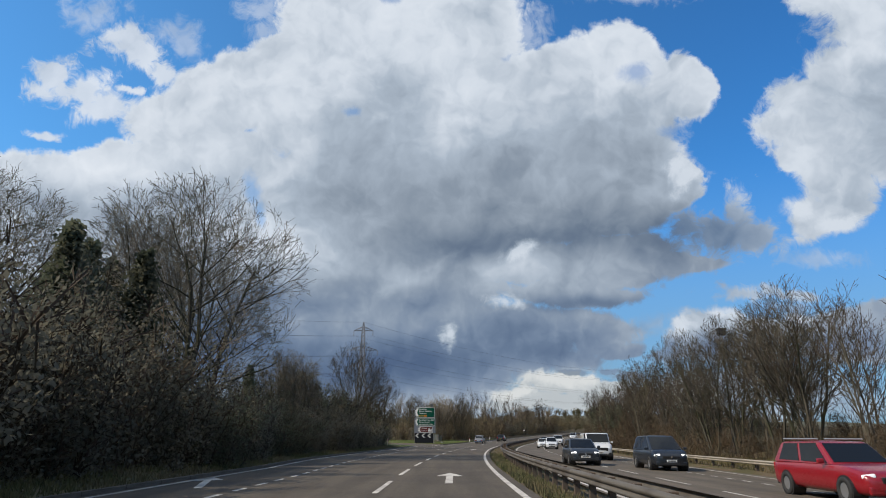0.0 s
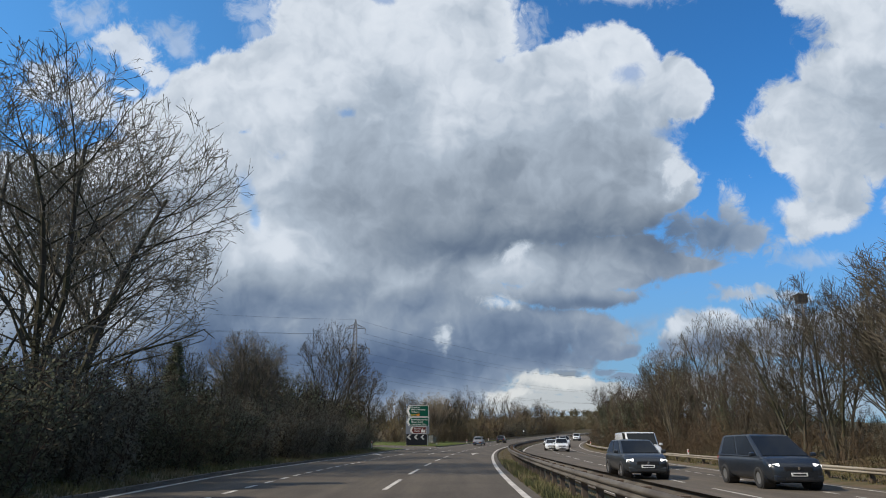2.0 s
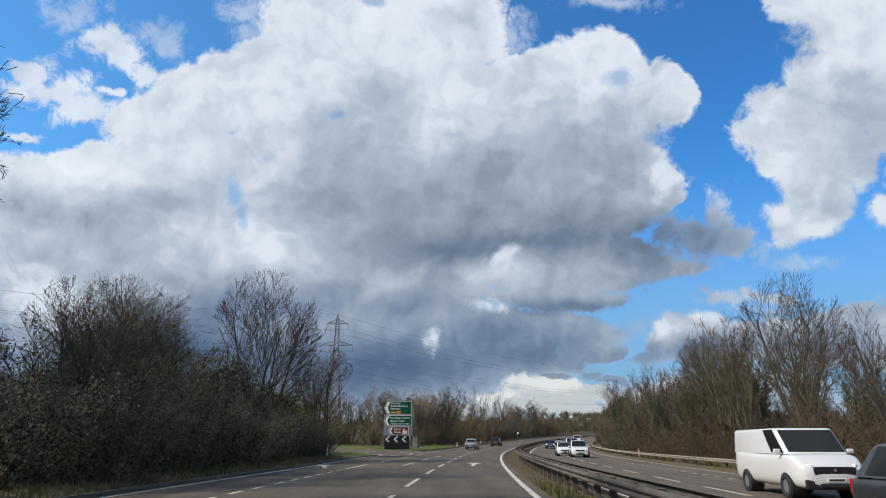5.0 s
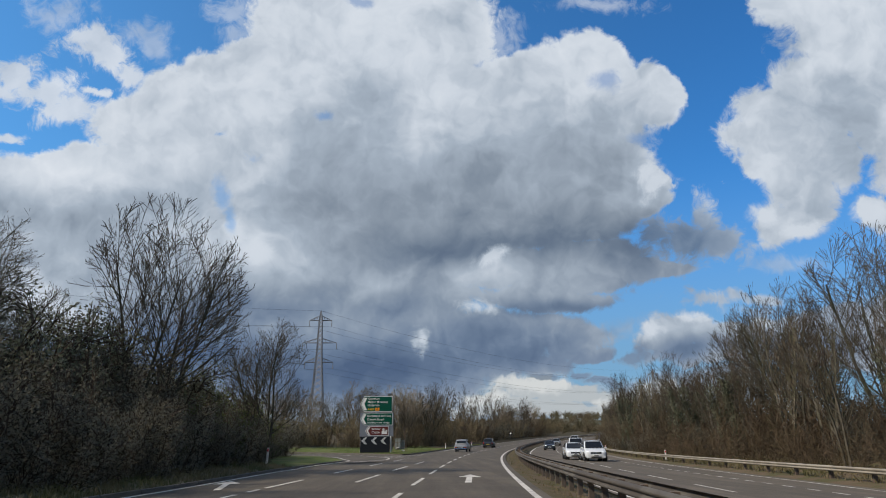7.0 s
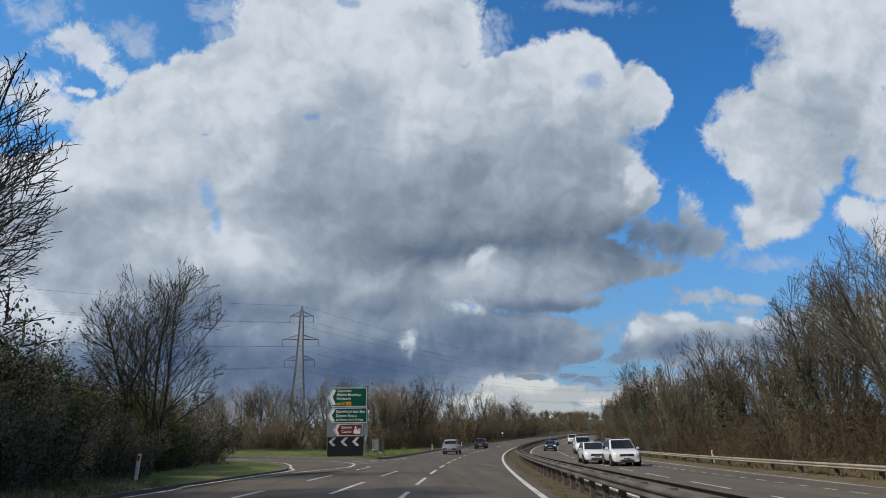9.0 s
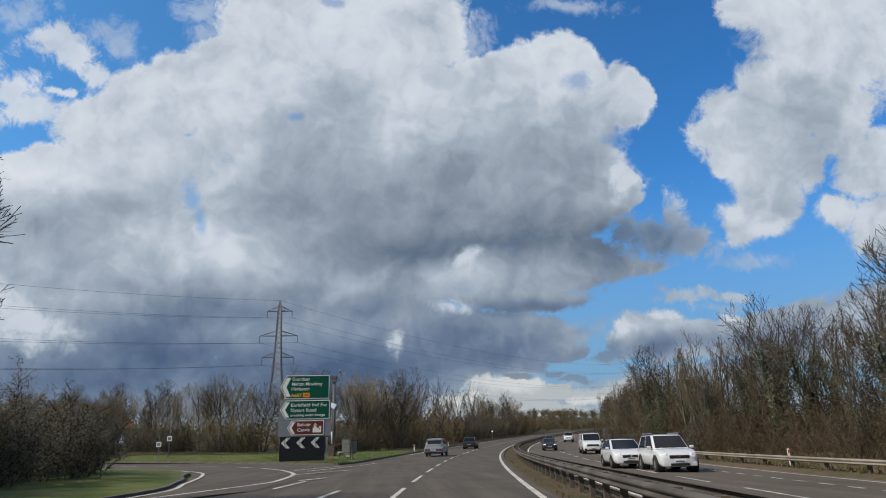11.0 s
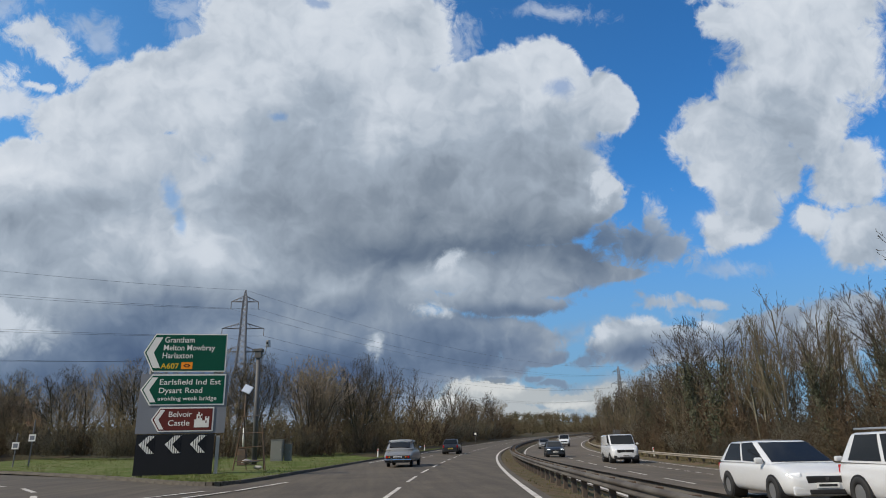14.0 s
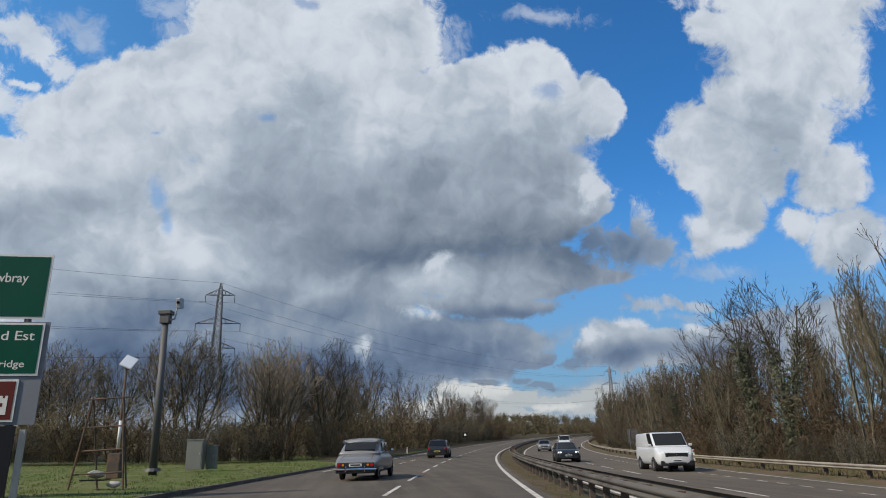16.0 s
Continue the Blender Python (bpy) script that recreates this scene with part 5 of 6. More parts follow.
def sign_frame():
    """A steel A-frame for a temporary sign, held down by sand bags."""
    thing = empty("sign_frame", pose(-1.65, 121.2, 0.22, 0, 0, -8), "empty rusty steel A-frame weighted with pale sandbags", "sign frame")
    for x0, x1 in ((-0.78, -0.48), (0.78, 0.42)):
        part("leg", add_rod(bmesh.new(), (x0, -0.15, 0), (x1, 0, 2.55), 0.028), STEEL_DARK, thing)
        part("leg", add_rod(bmesh.new(), (x0 * 0.55, 0.75, 0.0), (x1, 0.02, 2.5), 0.025), STEEL_DARK, thing)
    for z, w in ((2.5, 0.62), (1.7, 0.66), (1.05, 0.68), (0.42, 0.74)):
        part("cross_bar", add_rod(bmesh.new(), (-w, -0.05, z), (w, -0.05, z + 0.05), 0.024), STEEL_DARK, thing)
    for x, y, s in ((-0.25, 0.25, 1.0), (0.3, 0.3, 0.8)):
        bm = bmesh.new()
        bmesh.ops.create_icosphere(bm, subdivisions=2, radius=0.2 * s, matrix=pose(x, y, 0.42 - 0.3 * (s < 1)) @ Matrix.Diagonal((1.35, 0.9, 0.55, 1)))
        for v in bm.verts:
            v.co += v.normal * noise.noise(v.co * 6) * 0.06
        part("sandbag", bm, CONCRETE, thing, "pale sandbag", True)
        if s == 1.0:
            part("tray", add_box(bmesh.new(), (0.7, 0.4, 0.04), (x, y, 0.26)), STEEL_DARK, thing)


sign_frame()


def marker_post(x, y, turn=0.0, tilt=3.0):
    thing = empty("marker_post", pose(x, y, ground_z(x, y), 0, tilt, turn), "white plastic verge marker post with a red reflector", "marker post", "verge marker posts")
    part("post", add_box(bmesh.new(), (0.11, 0.07, 0.85), (0, 0, 0.37), bevel=0.02), WHITE_SIGN, thing)
    part("reflector", add_box(bmesh.new(), (0.07, 0.012, 0.15), (0, -0.038, 0.66)), RED_SIGN, thing)


marker_post(-7.2, 78.6)
for s in (45.0, 86.0, 133.0):
    p = road(s, 15.5)
    marker_post(p.x, p.y, turn_at(s), -2)
for s in (130.0, 160.0):
    p = road(s, -8.9)
    marker_post(p.x, p.y, turn_at(s), 1)


def warning_sign(x, y, kind, high):
    thing = empty("warning_sign", pose(x, y, 0.15), "small road sign on slim grey posts by the side road", "road sign", "side road signs")
    if kind == "triangle":
        for dx in (-0.45, 0.45):
            part("post", add_rod(bmesh.new(), (dx, 0.05, 0), (dx, 0.05, high), 0.04), GREY_POST, thing)
        face = plate("triangle", [(-0.65, high - 0.2), (0.65, high - 0.2), (0, high + 0.9)], BACK_GREY, thing, -0.02, 0.03)
        plate("field", [(-0.42, high - 0.08), (0.42, high - 0.08), (0, high + 0.62)], GALV, face, -0.04, 0.01)
    else:
        part("post", add_rod(bmesh.new(), (0, 0.05, 0), (0, 0.05, high), 0.05), GREY_POST, thing)
        face = plate("panel", [(-0.24, high * 0.55), (0.24, high * 0.55), (0.24, high * 0.55 + 0.5), (-0.24, high * 0.55 + 0.5)], WHITE_SIGN, thing, -0.02, 0.03)
        plate("border", [(-0.16, high * 0.55 + 0.1), (0.16, high * 0.55 + 0.1), (0.16, high * 0.55 + 0.4), (-0.16, high * 0.55 + 0.4)], BACK_GREY, face, -0.04, 0.01)


warning_sign(-26.5, 141.8, "triangle", 2.0)
warning_sign(-22.3, 141.0, "panel", 2.6)
warning_sign(-21.4, 141.4, "panel", 3.6)


def bend_sign():
    p = road(219, -9.6)
    thing = empty("junction_board", pose(p.x, p.y, p.z, 0, 0, turn_at(219)), "small dark square board on a post at the bend", "road sign")
    part("post", add_rod(bmesh.new(), (0, 0.03, 0), (0, 0.03, 2.2), 0.04), GREY_POST, thing)
    face = plate("panel", [(-0.5, 1.5), (0.5, 1.5), (0.5, 2.4), (-0.5, 2.4)], BLACK_SIGN, thing, -0.02, 0.03)
    plate("square", [(-0.22, 1.75), (0.22, 1.75), (0.22, 2.15), (-0.22, 2.15)], WHITE_SIGN, face, -0.04, 0.01)


bend_sign()


def sign_back():
    """A sign for the other carriageway, seen from behind."""
    p = road(160, 16.4)
    thing = empty("road_sign_back", pose(p.x, p.y, p.z, 0, 0, turn_at(160)), "dark grey back of a road sign on two posts", "road sign")
    for x in (-0.4, 0.4):
        part("post", add_rod(bmesh.new(), (x, 0.04, -0.1), (x, 0.04, 2.5), 0.04), GREY_POST, thing)
    part("panel", add_box(bmesh.new(), (1.25, 0.04, 1.5), (0, 0.1, 1.75), bevel=0.01), MAST, thing)
    for z in (1.3, 2.2):
        part("rail", add_box(bmesh.new(), (1.2, 0.03, 0.05), (0, 0.06, z)), GREY_POST, thing)


sign_back()


def pole_box():
    """A dark box on a slim pole that stands among the trees."""
    x, y = 20.85, 49.4
    thing = empty("pole_box", pose(x, y, ground_z(x, y)), "dark square box on a slim pole above the trees", "pole")
    top = 9.0 - ground_z(x, y)
    part("pole", add_rod(bmesh.new(), (0, 0, -0.2), (0, 0, top - 0.3), 0.09, 0.07, 10), GREY_POST, thing, smooth=True)
    bm = add_box(bmesh.new(), (0.55, 0.5, 0.5), (0, 0, top), bevel=0.04)
    add_box(bm, (0.66, 0.6, 0.08), (0, 0, top + 0.24), bevel=0.02)
    part("box", bm, TRIM, thing)


pole_box()


def far_house():
    x, y = -52.5, 190
    z = ground_z(x, y)
    thing = empty("house", pose(x, y, z - 1.9, 0, 0, 18), "house with an orange-brown tiled roof behind the trees", "house")
    part("wall", add_box(bmesh.new(), (16, 9, 5.2), (0, 0, 2.6)), BRICK, thing)
    bm = bmesh.new()
    add_prism(bm, [(-9, 5.1), (9, 5.1), (5.2, 9.6), (-5.2, 9.6)], 10.0)
    for v in bm.verts:
        if v.co.z > 9:
            v.co.y *= 0.05
    part("roof", bm, ROOF_TILE, thing)
    for dx in (-5, -1.5, 2, 5.5):
        pane = part("window", add_box(bmesh.new(), (1.3, 0.08, 1.3), (dx, -4.52, 3.4)), WHITE_SIGN, thing)
        part("pane", add_box(bmesh.new(), (1.1, 0.04, 1.1), (dx, -4.57, 3.4)), GLASS, pane)


far_house()


def pylon(x, y, turn, high):
    """A lattice transmission tower with three pairs of arms."""
    z = ground_z(x, y) + hill_z(x, y)
    tower = empty("pylon", pose(x, y, z, 0, 0, turn), "tall grey lattice steel electricity pylon", "pylon", "power line pylons")
    k = high / 55.0
    levels = [(0, 3.7), (8, 3.0), (15, 2.5), (21, 2.1), (26, 1.75), (30.5, 1.45), (34.5, 1.25), (38.5, 1.08), (42.5, 0.95), (46.5, 0.85), (50.5, 0.72), (52.5, 0.5), (55, 0.1)]
    levels = [q for (z0, w0), (z1, w1) in zip(levels, levels[1:]) for q in ((z0, w0), ((z0 + z1) / 2, (w0 + w1) / 2))] + levels[-1:]
    corners = [(-1, -1), (1, -1), (1, 1), (-1, 1)]
    bm = bmesh.new()
    for (z0, w0), (z1, w1) in zip(levels, levels[1:]):
        thick = 0.24 if z0 < 30 else 0.2
        for i, (a, b) in enumerate(corners):
            c, d = corners[(i + 1) % 4]
            add_rod(bm, (a * w0 * k, b * w0 * k, z0 * k), (a * w1 * k, b * w1 * k, z1 * k), thick, sides=4)
            add_rod(bm, (a * w0 * k, b * w0 * k, z0 * k), (c * w1 * k, d * w1 * k, z1 * k), thick * 0.7, sides=3)
            add_rod(bm, (c * w0 * k, d * w0 * k, z0 * k), (a * w1 * k, b * w1 * k, z1 * k), thick * 0.7, sides=3)
    part("lattice_tower", bm, PYLON, tower)
    ends = []
    for zz, reach, w in ((50.5, 5.0, 0.72), (40.3, 7.6, 1.0), (31.6, 6.3, 1.4)):
        for side in (-1, 1):
            tip = Vector((side * reach, 0, zz)) * k
            bm = bmesh.new()
            for b in (-1, 1):
                add_rod(bm, Vector((side * w, b * w, zz)) * k, tip, 0.12, sides=4)
                add_rod(bm, Vector((side * w, b * w, zz + 2.0)) * k, tip, 0.10, sides=4)
                for f in (0.3, 0.6):
                    p0 = (Vector((side * w, b * w, zz)) * k).lerp(tip, f)
                    p1 = (Vector((side * w, b * w, zz + 2.0)) * k).lerp(tip, max(0.0, f - 0.15))
                    add_rod(bm, p0, p1, 0.07, sides=3)
            arm = part("arm", bm, PYLON, tower)
            part("insulator", add_rod(bmesh.new(), tip, tip - Vector((0, 0, 2.8 * k)), 0.16, sides=6), PYLON, arm)
            ends.append(tower.matrix_basis @ (tip - Vector((0, 0, 2.8 * k))))
    ends.append(tower.matrix_basis @ Vector((0, 0, high)))
    return ends


line_turn = -41.0
near_ends = pylon(-43.0, 322.0, line_turn + 42, 52.4)
far_ends = pylon(200.0, 600.0, line_turn, 52.0)


def wires(a_ends, b_ends, name):
    for a, b in zip(a_ends, b_ends):
        cu = bpy.data.curves.new(name, "CURVE")
        cu.dimensions, cu.bevel_depth, cu.bevel_resolution = "3D", 0.034, 0
        sp = cu.splines.new("POLY")
        n = 24
        sp.points.add(n)
        for i in range(n + 1):
            t = i / n
            q = a.lerp(b, t)
            sp.points[i].co = (q.x, q.y, q.z - 4 * 9.0 * t * (1 - t), 1)
        cu.materials.append(TRIM)
        tagged(new("power_line", cu), "thin dark overhead power line slung between pylons", "power line", "overhead power lines")


wires(near_ends, far_ends, "power_line")
behind = [e + Vector((-243, -200, 2)) for e in near_ends]
wires(near_ends, behind, "power_line")
# ---------------------------------------------------------------- vehicles, built facing +y on their wheels


def loft(rows):
    """A closed skin through cross-sections; each row is (y, [(x, z), ...]) of the right half, from the bottom to the top middle."""
    bm = bmesh.new()
    rings = []
    for y, half in rows:
        pts = [(x, z) for x, z in half] + [(-x, z) for x, z in reversed(half) if x > 1e-4]
        rings.append([bm.verts.new((x, y, z)) for x, z in pts])
    n = len(rings[0])
    for a, b in zip(rings, rings[1:]):
        for i in range(n):
            bm.faces.new((a[i], a[(i + 1) % n], b[(i + 1) % n], b[i]))
    bm.faces.new(rings[0]), bm.faces.new(rings[-1][::-1])
    bmesh.ops.recalc_face_normals(bm, faces=bm.faces)
    return bm


def section(w, z0, z1, tuck=0.1, crown=0.03, fall=0.13):
    """Half of a body's cross-section: sill, flank, shoulder, crowned top."""
    h = z1 - z0
    return [(0.0, z0), (w * 0.80, z0), (w * (1 - tuck * 0.5), z0 + h * 0.12), (w, z0 + h * 0.42), (w * 0.985, z0 + h * 0.72), (w * 0.955, z1 - fall * h * 0.6),
            (w * 0.88, z1 - crown * 0.8), (w * 0.5, z1), (0.0, z1 + crown * 0.2)]


def pane(bm, corners, grow, lift):
    """A window pane laid just proud of the face with these corners, drawn in by grow."""
    c = [Vector(p) for p in corners]
    mid = sum(c, Vector()) / 4
    normal = (c[1] - c[0]).cross(c[3] - c[0]).normalized()
    verts = []
    for i, p in enumerate(c):
        a, b = (c[i - 1] - p).normalized(), (c[(i + 1) % 4] - p).normalized()
        verts.append(p + (a + b) * grow + normal * lift)
    front = [bm.verts.new(v) for v in verts]
    rear = [bm.verts.new(v - normal * (lift + 0.012)) for v in verts]
    bm.faces.new(front), bm.faces.new(rear[::-1])
    for i in range(4):
        bm.faces.new((front[i], rear[i], rear[(i + 1) % 4], front[(i + 1) % 4]))
    bmesh.ops.recalc_face_normals(bm, faces=bm.faces)
    return bm


def wheel(parent, x, y, r, wide, rim_mat):
    side = 1 if x > 0 else -1
    hub = part("wheel", add_rod(bmesh.new(), (x - side * wide * 0.3, y, r), (x + side * wide * 0.2, y, r), r * 0.3, sides=10), TRIM, parent)
    bm = bmesh.new()
    prof = [(0.62, -0.5), (0.93, -0.5), (1.0, -0.36), (1.0, 0.36), (0.93, 0.5), (0.62, 0.5)]
    n = 22
    rings = [[bm.verts.new((x + q * wide, y + p * r * math.cos(a), r + p * r * math.sin(a))) for p, q in prof] for a in (2 * math.pi * i / n for i in range(n))]
    for i in range(n):
        a, b = rings[i], rings[(i + 1) % n]
        for j in range(len(prof)):
            bm.faces.new((a[j], a[(j + 1) % len(prof)], b[(j + 1) % len(prof)], b[j]))
    bmesh.ops.recalc_face_normals(bm, faces=bm.faces)
    part("tyre", bm, TYRE, hub, smooth=True)
    bm = add_rod(bmesh.new(), (x + side * wide * 0.10, y, r), (x + side * wide * 0.36, y, r), r * 0.63, r * 0.58, 20)
    part("rim", bm, rim_mat, hub)


def vehicle(name, label, category, m, colour, L, W, H, hood=0.88, belt=0.94, tail=1.0, clear=0.2, nose=0.28, screen=(0.26, 0.05), back=(-0.44, -0.36), boot=None,
            tumble=0.75, wheel_r=0.32, front_axle=0.32, rear_axle=-0.30, windows=2, grille=True, rails=False, rim=None, daylights=False, roof=None):
    """A car or van. Lengths along the car are shares of its length, from the middle, front positive."""
    car = empty(name, m, label, category, "traffic on the road")
    h = W / 2
    y = lambda f: f * L  # noqa: E731
    boot = belt if boot is None else boot
    rows = [(y(-0.5), section(h * 0.78, clear + 0.14, tail * 0.74, 0.2)), (y(-0.49), section(h * 0.90, clear + 0.06, boot * 0.92, 0.16)), (y(-0.465), section(h * 0.95, clear, boot * 0.985, 0.12)),
            (y(back[0] + 0.02), section(h * 0.985, clear, max(boot, belt) if boot >= belt else (boot + belt) / 2)), (y(-0.15), section(h, clear, belt)), (y(0.1), section(h, clear, belt)),
            (y(screen[0]), section(h * 0.995, clear, belt)), (y(screen[0] + (0.46 - screen[0]) * 0.5), section(h * 0.98, clear, (belt + hood) / 2 + 0.02)),
            (y(0.43), section(h * 0.94, clear, hood * 0.93, 0.12)), (y(0.475), section(h * 0.86, clear + 0.03, hood * 0.82, 0.16)), (y(0.497), section(h * 0.74, clear + 0.10, hood * 0.66, 0.2))]
    body = part("body", loft(rows), colour, car, smooth=True)
    mod = body.modifiers.new("round", "SUBSURF")
    mod.levels = mod.render_levels = 1
    # cabin: eight corners with rounded edges
    wb, wr, zb, zr = h * 0.93, h * tumble, belt - 0.03, H
    yf0, yf1, yr0, yr1 = y(screen[0]), y(screen[1]), y(back[0]), y(back[1])
    low = [(-wb, yr0, zb), (wb, yr0, zb), (wb * 0.96, yf0, zb), (-wb * 0.96, yf0, zb)]
    top = [(-wr, yr1, zr - 0.04), (wr, yr1, zr - 0.04), (wr, yf1, zr - 0.03), (-wr, yf1, zr - 0.03)]
    bm = bmesh.new()
    a, b = [bm.verts.new(p) for p in low], [bm.verts.new(p) for p in top]
    crown = [bm.verts.new((0, (yr1 + yf1) / 2, zr + 0.01))]
    for i in range(4):
        j = (i + 1) % 4
        bm.faces.new((a[i], a[j], b[j], b[i]))
        bm.faces.new((b[i], b[j], crown[0]))
    bmesh.ops.recalc_face_normals(bm, faces=bm.faces)
    bmesh.ops.bevel(bm, geom=[e for e in bm.edges if all(abs(v.co.z - zb) > 0.01 or True for v in e.verts) and crown[0] not in e.verts and not all(v in a for v in e.verts)], offset=0.11, segments=4, affect="EDGES", profile=0.5)
    part("cabin", bm, roof or colour, car, smooth=True)
    part("windscreen", pane(bmesh.new(), [low[3], low[2], top[2], top[3]][::-1], 0.085, 0.012), GLASS, car, "dark glass windscreen")
    if windows:
        part("rear_window", pane(bmesh.new(), [low[0], low[1], top[1], top[0]], 0.09, 0.012), GLASS, car)
    for side in (-1, 1):
        l0, l1 = Vector((side * wb, yr0, zb)), Vector((side * wb * 0.96, yf0, zb))
        t0, t1 = Vector((side * wr, yr1, zr - 0.04)), Vector((side * wr, yf1, zr - 0.03))
        cuts = {0: [(0.74, 0.97)], 1: [(0.55, 0.97)], 2: [(0.10, 0.50), (0.51, 0.95)]}[windows]
        for p, q in cuts:
            quad = [l0.lerp(l1, p), l0.lerp(l1, q), t0.lerp(t1, q), t0.lerp(t1, p)]
            part("side_window", pane(bmesh.new(), quad if side > 0 else quad[::-1], 0.05, 0.012), GLASS, car)
        part("mirror", add_box(bmesh.new(), (0.19, 0.11, 0.13), (side * (h + 0.06), y(screen[0] - 0.055), belt + 0.05), bevel=0.045), colour, car)
        part("headlight", add_box(bmesh.new(), (h * 0.34, 0.18, 0.11), (side * h * 0.70, y(0.452), hood * 0.76), (8, side * 8, -side * 26), 0.04), LAMP_LIT if daylights else LAMP, car, "lit headlight" if daylights else "clear headlight")
        part("tail_light", add_box(bmesh.new(), (h * 0.17, 0.12, 0.24), (side * h * 0.80, y(-0.482), boot * 0.80), (0, 0, side * 12), 0.02), LAMP_RED, car, "red tail light")
        for f in (front_axle, rear_axle):
            bm = add_rod(bmesh.new(), (side * (h * 0.60), y(f), wheel_r), (side * (h * 0.99 + 0.003), y(f), wheel_r), wheel_r * 1.13, sides=24)
            part("wheel_arch", bm, TRIM, car)
            wheel(car, side * (h - 0.075), y(f), wheel_r, 0.2, rim or ALLOY)
        if rails:
            part("roof_rail", add_rod(bmesh.new(), (side * wr * 0.9, yr1 + 0.1, zr + 0.04), (side * wr * 0.9, yf1 - 0.1, zr + 0.04), 0.02), ALLOY, car)
    if grille:
        part("grille", add_box(bmesh.new(), (h * (1.15 if H > 1.8 else 0.95), 0.07, 0.24 if H > 1.8 else 0.17), (0, y(0.488), hood * 0.66), (-8, 0, 0), 0.03), TRIM, car)
    part("front_bumper", add_box(bmesh.new(), (W * 0.82, 0.1, 0.26 if H > 1.8 else 0.2), (0, y(0.480), clear + 0.15), bevel=0.05), TRIM if H > 1.8 else colour, car)
    part("lower_grille", add_box(bmesh.new(), (h * 0.9, 0.05, 0.10), (0, y(0.499) - 0.02, clear + 0.13), bevel=0.02), TRIM, car)
    part("badge", add_rod(bmesh.new(), (0, y(0.5), hood * 0.69), (0, y(0.5) + 0.012, hood * 0.69), 0.045, sides=14), CHROME, car)
    part("rear_bumper", add_box(bmesh.new(), (W * 0.84, 0.12, 0.18), (0, y(-0.483), clear + 0.14), bevel=0.04), TRIM, car)
    tag = part("number_plate", add_box(bmesh.new(), (0.5, 0.015, 0.11), (0, y(0.5) - 0.004, clear + 0.27), bevel=0.004), PLATE_WHITE, car)
    part("plate_bar", add_box(bmesh.new(), (0.4, 0.006, 0.05), (0, y(0.5) + 0.005, clear + 0.27)), TRIM, tag)
    tag = part("number_plate", add_box(bmesh.new(), (0.5, 0.015, 0.11), (0, y(-0.5) - 0.006, clear + 0.34), bevel=0.004), PLATE_YELLOW, car)
    part("plate_bar", add_box(bmesh.new(), (0.4, 0.006, 0.05), (0, y(-0.5) - 0.015, clear + 0.34)), TRIM, tag)
    return car


def at_road(s, o, toward=False, turn=0.0):
    p = road(s, o)
    return pose(p.x, p.y, p.z + 0.008, 0, 0, turn_at(s) + (180 if toward else 0) + turn)


SILVER = paint("silver_paint", (0.185, 0.185, 0.18), 0.36, 0.4, 0.3)
DARK_BLUE = paint("dark_blue_paint", (0.012, 0.015, 0.020), 0.3, 0.25)
BLACK_PAINT = paint("black_paint", (0.010, 0.011, 0.013), 0.3, 0.3)
WHITE_PAINT = paint("white_paint", (0.52, 0.53, 0.535))
RED_PAINT = paint("red_paint", (0.20, 0.008, 0.013), 0.28, 0.4)
GREY_PAINT = paint("grey_paint", (0.030, 0.034, 0.038), 0.32, 0.3, 0.3)


